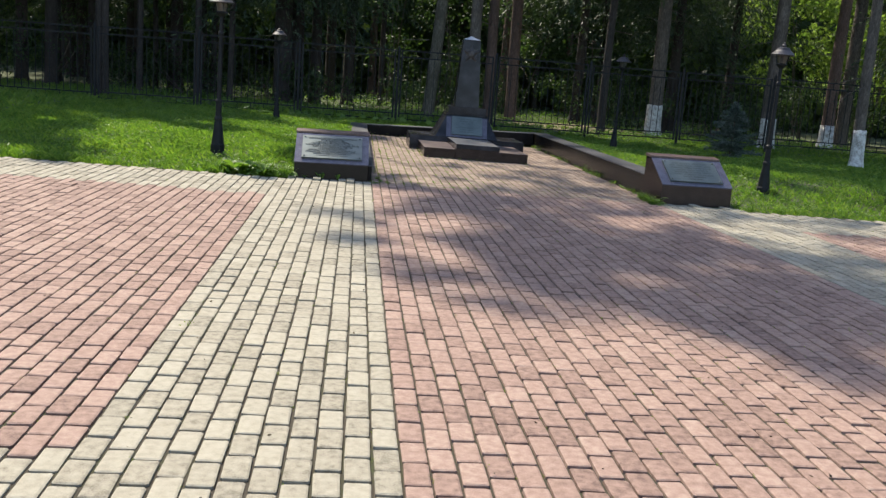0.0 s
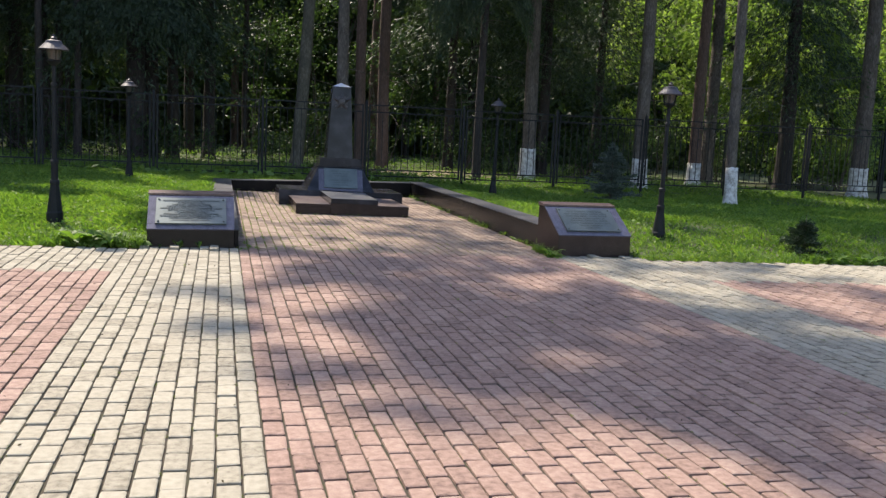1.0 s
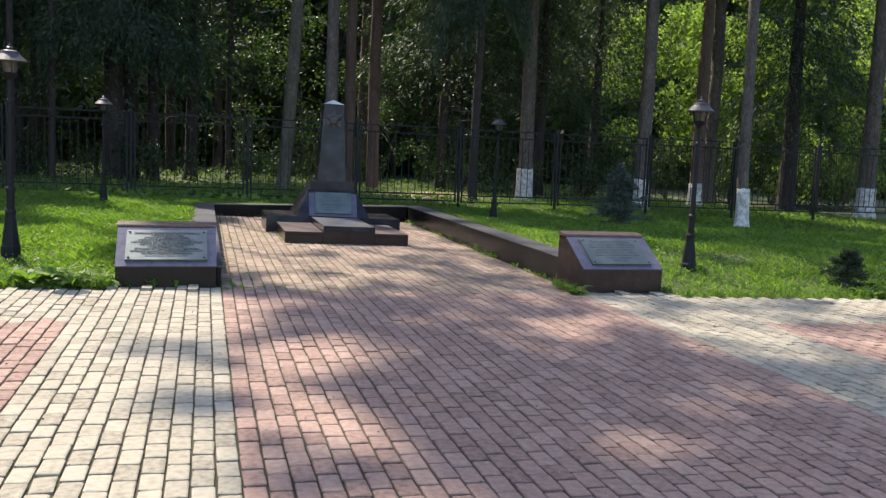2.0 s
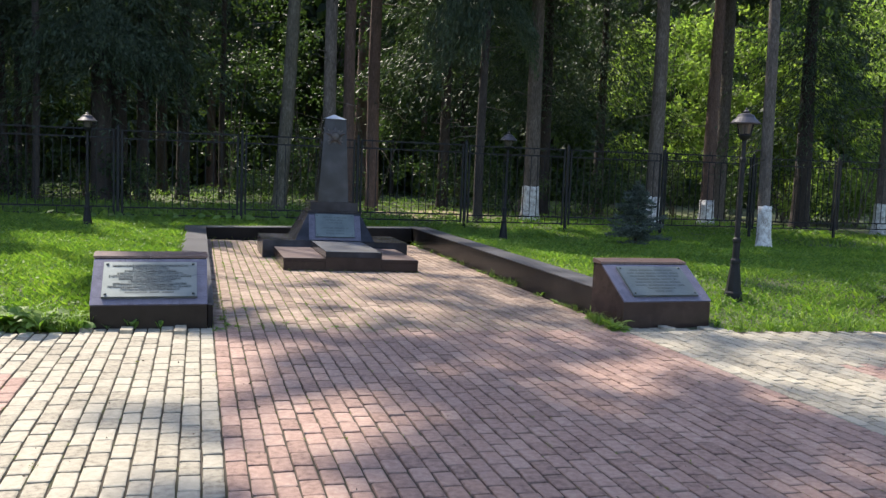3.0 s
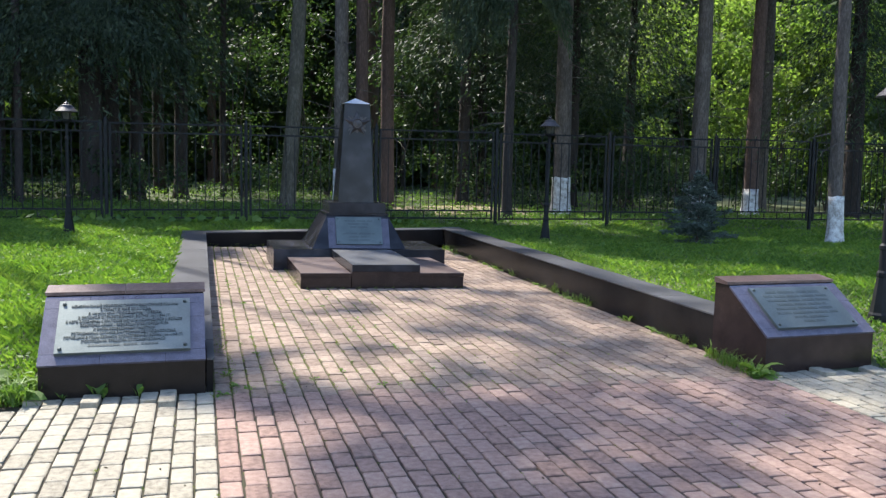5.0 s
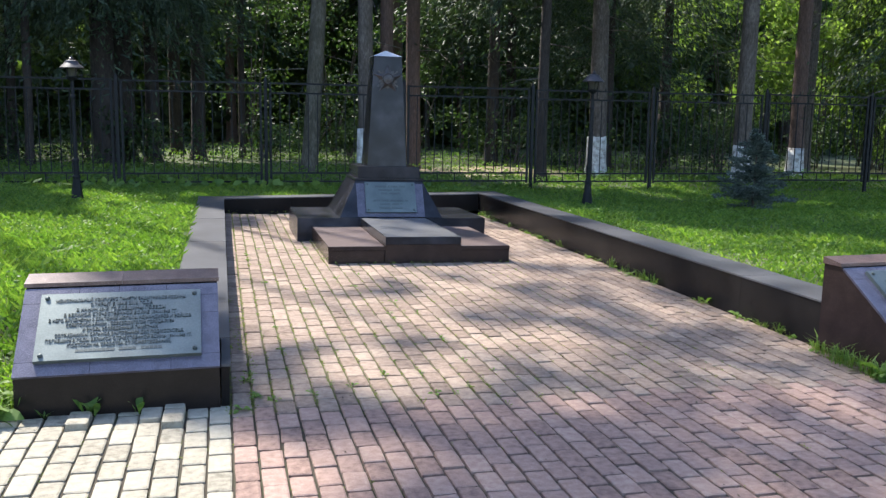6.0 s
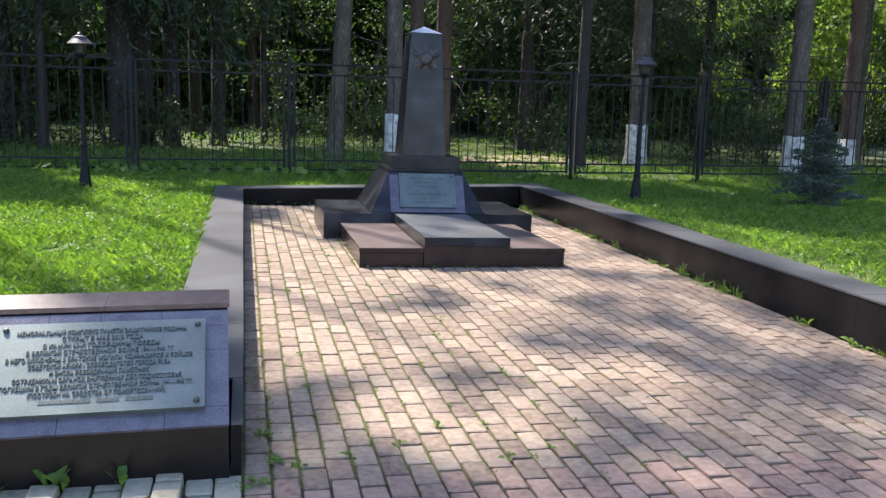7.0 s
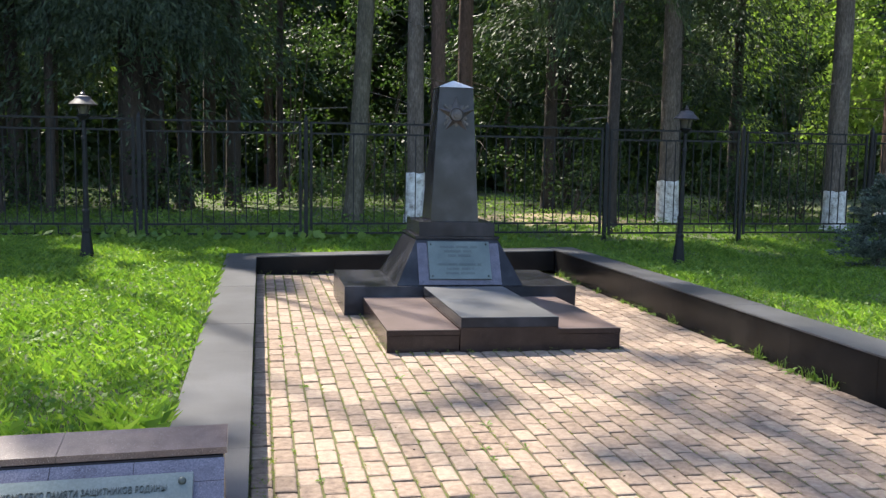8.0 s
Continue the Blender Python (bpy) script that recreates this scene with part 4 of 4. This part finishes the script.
def lawn(x0, x1, y0, y1, n, h0, h1, g):
    x, y = g.uniform(x0, x1, n), y0 + (y1 - y0) * g.random(n) ** 1.15
    clear = ~((x > -KW - 0.01) & (x < PATH_W + KW + 0.01) & (y > 12.3) & (y < BACK_Y + KW + 0.01))
    clear &= ~((x > -1.02) & (x < 0.0) & (y < 12.42)) & ~((x > 3.80) & (x < 4.90) & (y < 12.5))
    clear &= ~((x > 0) & (x < PATH_W) & (y < 21))
    x, y = x[clear], y[clear]
    z = np.array([lawn_z(a, b) for a, b in zip(x, y)]) - 0.01
    tuft = np.array([noise.noise((a * 1.3, b * 1.3, 7)) for a, b in zip(x, y)])
    h = (h0 + (h1 - h0) * g.random(len(x)) ** 1.6) * (1 + 0.7 * tuft)
    return blades(np.stack((x, y, z), 1), h, g.uniform(0.005, 0.0105, len(x)), g, 0.6)


g3 = np.random.default_rng(21)
grass = np.concatenate((lawn(-6.5, 0, LAWN_Y - 0.03, 24.3, 145000, 0.035, 0.115, g3), lawn(3.8, 14, LAWN_Y - 0.03, 24.3, 125000, 0.035, 0.11, g3),
                        lawn(-0.5, 4.5, 20.9, 26, 14000, 0.045, 0.12, g3), lawn(-12, 20, 23, 31, 45000, 0.05, 0.12, g3), lawn(14, 24, LAWN_Y, 25, 15000, 0.08, 0.2, g3), lawn(-14, -6.5, LAWN_Y, 25, 18000, 0.08, 0.2, g3)))
# low broad leaves among the grass
n = 55000
lx = np.where(g3.random(n) < 0.5, g3.uniform(-5, -0.37, n), g3.uniform(4.2, 11, n))
ly = 11.75 + 12.4 * g3.random(n) ** 1.1
lz = np.array([lawn_z(a, b) for a, b in zip(lx, ly)]) + g3.uniform(0.015, 0.085, n)
ok = ~((lx > -1.02) & (lx < 0.0) & (ly < 12.42)) & ~((lx > 3.80) & (lx < 4.95) & (ly < 12.5))
pts = np.stack((lx, ly, lz), 1)[ok]
dr = g3.normal(size=pts.shape)
dr[:, 2] *= 0.45
herbs = leaf_quads(pts, dr, g3.uniform(0.018, 0.05, len(pts)), g3.uniform(0.012, 0.03, len(pts)), g3)
tagged(new("lawn_herbs", quads_mesh("lawn_herbs", herbs, weed_mat)), "small broad leaves of clover and plantain in the lawn", "weeds", kind="stuff")
tagged(new("lawn_grass", quads_mesh("lawn_grass", grass, grass_mat)), "uneven green lawn grass with long blades", "grass", kind="stuff")


def weeds(name, label, spots, g, mat, wide=0.05, lean=0.8):
    """Clumps of long leaves; spots: x, y, z, height, count."""
    out = []
    for x, y, z, h, k in spots:
        k = int(k * 2.3)
        pts = np.array((x, y, z)) + np.concatenate((g.normal(size=(k, 2)) * h * 0.22, np.zeros((k, 1))), 1)
        out.append(bent_blades(pts, h * g.uniform(0.5, 1.1, k), np.full(k, wide * h) * g.uniform(0.5, 1.6, k), g, lean))
    tagged(new(name, quads_mesh(name, np.concatenate(out), mat)), label, "weeds", kind="stuff")


def clumps(name, label, spots, g, mat):
    """Low cushions of tiny leaves; spots: x, y, z, height, count."""
    out = []
    for x, y, z, h, k in spots:
        k = int(k * 2.2)
        pts = np.array((x, y, z)) + np.stack((g.normal(size=k) * h * 0.45, g.normal(size=k) * h * 1.0, h * g.random(k) * 0.9), 1)
        d = g.normal(size=(k, 3))
        d[:, 2] = abs(d[:, 2]) * 0.8 + 0.2
        size = (0.004 + 0.16 * h) * g.uniform(0.6, 1.5, k)
        out.append(leaf_quads(pts, d, size, size * g.uniform(0.4, 0.75, k), g))
    tagged(new(name, quads_mesh(name, np.concatenate(out), mat)), label, "weeds", kind="stuff")


def rosettes(name, label, spots, g, mat, low_rise=0.45, droop=0.34):
    """Plants of paddle-shaped leaves that rise and arch over; spots: x, y, z, leaf length, leaves."""
    out = []
    for x, y, z, size, k in spots:
        a0 = g.uniform(0, 6.28)
        for q in range(k):
            a, ln_, w = a0 + q * 2.4 + g.normal() * 0.3, size * g.uniform(0.6, 1.1), g.uniform(0.13, 0.2)
            d, s_ = np.array((math.cos(a), math.sin(a), 0)), np.array((-math.sin(a), math.cos(a), 0))
            rise, roll_ = g.uniform(low_rise, 1.4), g.normal() * 0.35
            spine = [np.array((x, y, z)) + d * 0.012 * g.random()]
            for h in range(5):
                e = rise - droop * h
                spine.append(spine[-1] + (d * math.cos(e) + np.array((0, 0, math.sin(e)))) * ln_ / 5)
            wide = [s_ * ln_ * w * p + np.array((0, 0, ln_ * w * p * roll_)) for p in (0.12, 0.3, 0.85, 1.0, 0.72, 0.06)]
            for h in range(5):
                out.append((spine[h] - wide[h], spine[h] + wide[h], spine[h + 1] + wide[h + 1], spine[h + 1] - wide[h + 1]))
    me = quads_mesh(name, np.array(out), mat)
    tagged(new(name, me), label, "weeds", kind="stuff")


low, dock, spots, broad = [], [], [], []
for _ in range(26):                                   # leafy weeds beside the stands
    broad.append((random.uniform(-1.75, -1.04), random.uniform(11.66, 12.1), 0.01, random.uniform(0.14, 0.28), 11))
for _ in range(16):
    broad.append((random.uniform(7.5, 8.5), random.uniform(11.68, 11.95), 0.0, random.uniform(0.12, 0.22), 9))
for x, y, h in ((3.74, 11.74, 0.2), (3.71, 11.7, 0.16), (3.77, 11.73, 0.13), (3.7, 11.85, 0.1), (3.72, 11.66, 0.09), (3.76, 12.1, 0.1), (3.75, 12.36, 0.09), (5.05, 11.75, 0.1), (0.05, 11.72, 0.06), (0.12, 11.9, 0.05), (0.08, 12.2, 0.06)):
    broad.append((x, y, 0.0, h, 8))
for _ in range(26):
    broad.append((PATH_W - random.uniform(0.01, 0.06), random.uniform(12.6, 20.2), 0.0, random.uniform(0.04, 0.1), 7))
for _ in range(60):
    broad.append((round(random.uniform(0.1, 1.5) / PX) * PX, 11.8 + 6 * random.random() ** 1.4, -0.006, random.uniform(0.02, 0.05), 6))
for _ in range(140):                                  # plantain and dandelion in the lawn
    x = random.choice((random.uniform(-4.5, -0.45), random.uniform(4.25, 9)))
    y = random.uniform(12.7, 20)
    broad.append((x, y, lawn_z(x, y), random.uniform(0.08, 0.15), 7))
for _ in range(12):                                   # tall grass where the lawn meets the stand
    spots.append((random.uniform(-1.9, -1.02), random.uniform(11.66, 12.05), 0.0, random.uniform(0.12, 0.22), 12))
for x, h, k in ((-0.66, 0.15, 5), (-0.63, 0.11, 4), (-0.43, 0.13, 3), (-0.85, 0.05, 5)):
    dock.append((x, 11.742, 0.0, h, k))
for _ in range(30):                                   # along the east kerb's foot
    x, y = PATH_W - random.uniform(0.0, 0.05), 12.3 + 8.2 * random.random() ** 1.2
    low.append((x, y, 0.0, random.uniform(0.02, 0.05), 12))
    if random.random() < 0.55:
        spots.append((x, y, 0.0, random.uniform(0.05, 0.15), 6))
for _ in range(16):
    x, y = PATH_W - random.uniform(-0.02, 0.14), random.uniform(11.7, 12.4)
    spots.append((x, y, 0.0, random.uniform(0.06, 0.15), 8))
    low.append((x, y, 0.0, random.uniform(0.03, 0.07), 16))
for _ in range(40):
    low.append((random.uniform(0.03, 3.7), BACK_Y - random.uniform(0.0, 0.05), 0.0, random.uniform(0.02, 0.06), 12))
for _ in range(24):                                   # round the slabs
    low.append((CX + random.uniform(-0.95, 0.95), 16.03 - random.uniform(0, 0.03), 0.0, random.uniform(0.01, 0.035), 10))
for _ in range(12):
    low.append((0.95, random.uniform(16.2, 18.2), 0.0, random.uniform(0.02, 0.05), 10))
for _ in range(26):
    low.append((random.uniform(0.0, 0.12), random.uniform(11.6, 14.5), 0.0, random.uniform(0.012, 0.04), 10))
for _ in range(70):                                   # in the joints of the plot
    low.append((round(random.uniform(0.05, 1.8) / PX) * PX, random.uniform(11.6, 20.4), -0.004, random.uniform(0.012, 0.03), 9))
for _ in range(40):                                   # scattered on the open paving
    low.append((round(random.uniform(-2, 6.5) / PX) * PX, random.uniform(3.5, 11.5), -0.004, random.uniform(0.01, 0.024), 8))
for _ in range(70):
    x = random.choice((random.uniform(-7, -1.05), random.uniform(4.9, 11)))
    spots.append((x, 11.68 + random.uniform(-0.02, 0.25), 0.0, random.uniform(0.08, 0.2), 8))
moss = [(round(3.0 * random.random() ** 1.5 / PX) * PX + random.gauss(0, 0.002), random.uniform(11.7, 20.5), -0.007, random.uniform(0.009, 0.018), 5) for _ in range(2200)]
moss += [(round(random.uniform(-2.5, 6) / PX) * PX + random.gauss(0, 0.002), random.uniform(2, 11.6), -0.01, random.uniform(0.009, 0.016), 4) for _ in range(900)]
rosettes("dock_weeds", "broad upright dock leaves at a stone stand's foot", dock, g3, weed_mat, 0.95, 0.16)
rosettes("broad_weeds", "broad-leaved bright green weeds by stands, kerbs and joints", broad, g3, bright_weed_mat)
clumps("low_weeds", "small light green weeds at kerbs and paving joints", low, g3, moss_mat)
clumps("moss_tufts", "tiny yellow-green moss and seedlings in paving joints", moss, g3, moss_mat)
weeds("weeds", "bright green weeds and grass tufts at kerbs and joints", spots, g3, bright_weed_mat)
# round coltsfoot leaves at the fence, herbs on the wood floor
n1, n2 = 420, 26000
fx = np.concatenate((g3.normal(-0.2, 2.4, n1), g3.uniform(-9, 17, n2)))
fy = np.concatenate((24.15 + g3.normal(0, 0.28, n1), 24.8 + 17 * g3.random(n2) ** 1.4))
fz = np.array([lawn_z(a, b) for a, b in zip(fx, fy)]) + np.concatenate((g3.uniform(0.05, 0.13, n1), g3.uniform(0.02, 0.2, n2)))
fd = g3.normal(size=(n1 + n2, 3))
fd[:, 2] *= 0.3
fl = np.concatenate((g3.uniform(0.09, 0.17, n1), g3.uniform(0.04, 0.09, n2)))
floor_leaves = leaf_quads(np.stack((fx, fy, fz), 1), fd, fl, fl * np.concatenate((np.full(n1, 1.15), np.full(n2, 0.6))), g3, 0.1)
tagged(new("fence_herbs", quads_mesh("fence_herbs", floor_leaves[:n1], weed_mat)), "round pale green leaves of herbs along the iron fence", "weeds", kind="stuff")
tagged(new("wood_floor_herbs", quads_mesh("wood_floor_herbs", floor_leaves[n1:], weed_mat)), "low green herbs on the dappled wood floor", "weeds", kind="stuff")


# a bare sandy patch behind the fence, its pale colour standing in for sunlight
sx_, sy_ = np.linspace(4.3, 9.4, 40), np.linspace(27.6, 31.6, 30)
sand_v, sand_f = [], []
for b_ in sy_:
    for a_ in sx_:
        rim = math.hypot((a_ - 6.85) / 2.5, (b_ - 29.6) / 1.9) + 0.35 * noise.noise((a_ * 0.9, b_ * 0.9, 11))
        sand_v.append((a_, b_, lawn_z(a_, b_) + 0.07 - 0.12 * max(0.0, rim - 0.6)))
for j in range(29):
    for i in range(39):
        sand_f.append((j * 40 + i, j * 40 + i + 1, j * 40 + 41 + i, j * 40 + 40 + i))
me = bpy.data.meshes.new("bare_soil")
me.from_pydata(sand_v, [], sand_f)
me.shade_smooth()
me.materials.append(material("sunlit_sandy_soil", ((0.13, 0.095, 0.055), (0.25, 0.2, 0.12), (0.36, 0.3, 0.19)), 1, 0, 2.0, 30, 0.5, 0.5))
tagged(new("bare_soil", me), "bare sandy soil patch behind the fence, paled as if sunlit", "soil", kind="stuff")


# crumbs of soil, twigs and dry leaves on the paving
n = 1000
lit = np.stack((g3.uniform(-3, 6, n), g3.uniform(2.5, 20, n), np.full(n, 0.006)), 1)
lit = lit[(lit[:, 1] < 11.6) | ((lit[:, 0] > 0.05) & (lit[:, 0] < 3.75) & ((lit[:, 1] < 16) | (lit[:, 0] < 0.8) | (lit[:, 0] > 3.2)))]
ld = g3.normal(size=lit.shape)
ld[:, 2] *= 0.12
litter_mat = material("dry_litter", ((0.03, 0.022, 0.014), (0.07, 0.05, 0.03), (0.13, 0.10, 0.05)), 0.9, 0, 8, 90, 0.5, 0, "island", 0.5)
tagged(new("litter", quads_mesh("litter", leaf_quads(lit, ld, 0.006 + 0.022 * g3.random(len(lit)) ** 2.5, g3.uniform(0.005, 0.012, len(lit)), g3, 0.2), litter_mat)), "dry leaves and soil crumbs scattered on paving", "litter", kind="stuff")


# ---- paving ----
pavement = thing("pavement", pose(0, 0, 0), "red and pale concrete block paving with mossy joints", "paving", "", "structure")


def paver_mesh(seed):
    """One paver: a worn top, a chamfer and sides, centred on its top."""
    r = random.Random(seed)
    hx, hy = PX / 2 - 0.0036, PY / 2 - 0.0046
    rings = []
    for inset, cut, z in ((0.0095, 0.006, 0.0), (0.0028, 0.007, -0.0034), (0.0, 0.008, -0.045)):
        ring = []
        for sx, sy in ((-1, -1), (1, -1), (1, 1), (-1, 1)):
            ends = [(sx * (hx - inset), sy * (hy - inset * 1.1 - cut)), (sx * (hx - inset - cut), sy * (hy - inset * 1.1))]
            for ex, ey in (ends if sx * sy < 0 else ends[::-1])[::-1]:
                ring.append((ex + r.uniform(-0.0014, 0.0014), ey + r.uniform(-0.0014, 0.0014), z + r.uniform(-0.0006, 0.0006)))
        rings.append(ring)
    v = [p for ring in rings for p in ring]
    f = [tuple(range(8))]
    for k in (0, 8):
        for i in range(8):
            j = (i + 1) % 8
            f.append((k + j, k + i, k + 8 + i, k + 8 + j))
    return v, f


def is_pale(c, y):
    if 0 <= c < 36:
        return False
    if -11 <= c < 0 or 36 <= c < 47:
        return True
    return y > 10.08 or y < 3.35


def covered(x, y):
    if y > LAWN_Y - 0.08:
        by_stand = (-1.05 < x < 0 or PATH_W < x < 4.95) and y < 11.84
        if not (0 < x < PATH_W or by_stand) or y > BACK_Y - 0.06:
            return True
    return 17.75 < y < 18.9 and 0.9 < x < 2.95 or 16.2 < y < 18 and 1.05 < x < 2.8


SHAPES = [paver_mesh(s) for s in range(8)]
piece_meshes = []
for v, f in SHAPES:
    me = bpy.data.meshes.new("paver")
    me.from_pydata(v, [], f)
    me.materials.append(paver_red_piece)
    piece_meshes.append(me)
loose = {"red": ([], []), "pale": ([], []), "worn_red": ([], [])}
pr = random.Random(77)
for c in range(-84, 120):
    y = PAVE_Y0 - (PY / 2 if c % 2 else 0)
    drift = pr.uniform(-0.02, 0.02)
    while y < BACK_Y:
        y += PY
        x, yy = (c + 0.5) * PX + pr.gauss(0, 0.0011), y + drift + pr.gauss(0, 0.0014)
        if covered(x, yy):
            continue
        dz = pr.gauss(0, 0.0016) + 0.004 * noise.noise((x * 0.8, yy * 0.8, 5))
        if yy > 11.6 and c in (-10, -7, -4, -3, 40, 44):
            dz += pr.uniform(0.015, 0.03)
        rx, ry, rz = pr.gauss(0, 0.55), pr.gauss(0, 0.7), pr.gauss(0, 0.8)
        if 0 <= c < 15 and 11.75 < yy < 15.95:
            ob = new("paver", pr.choice(piece_meshes))
            ob.parent = pavement
            ob.matrix_basis = pose(x, yy, dz, rx, ry, rz)
            continue
        v, f = SHAPES[pr.randrange(8)]
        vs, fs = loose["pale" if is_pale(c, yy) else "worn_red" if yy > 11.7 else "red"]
        k = len(vs)
        ax, ay, az = radians(rx), radians(ry), radians(rz)
        for px, py, pz in v:
            vs.append((x + px - az * py, yy + py + az * px, dz + pz + ax * py - ay * px))
        fs.extend(tuple(k + q for q in face_) for face_ in f)
for nm, mt in (("red", paver_red), ("pale", paver_pale), ("worn_red", paver_plot)):
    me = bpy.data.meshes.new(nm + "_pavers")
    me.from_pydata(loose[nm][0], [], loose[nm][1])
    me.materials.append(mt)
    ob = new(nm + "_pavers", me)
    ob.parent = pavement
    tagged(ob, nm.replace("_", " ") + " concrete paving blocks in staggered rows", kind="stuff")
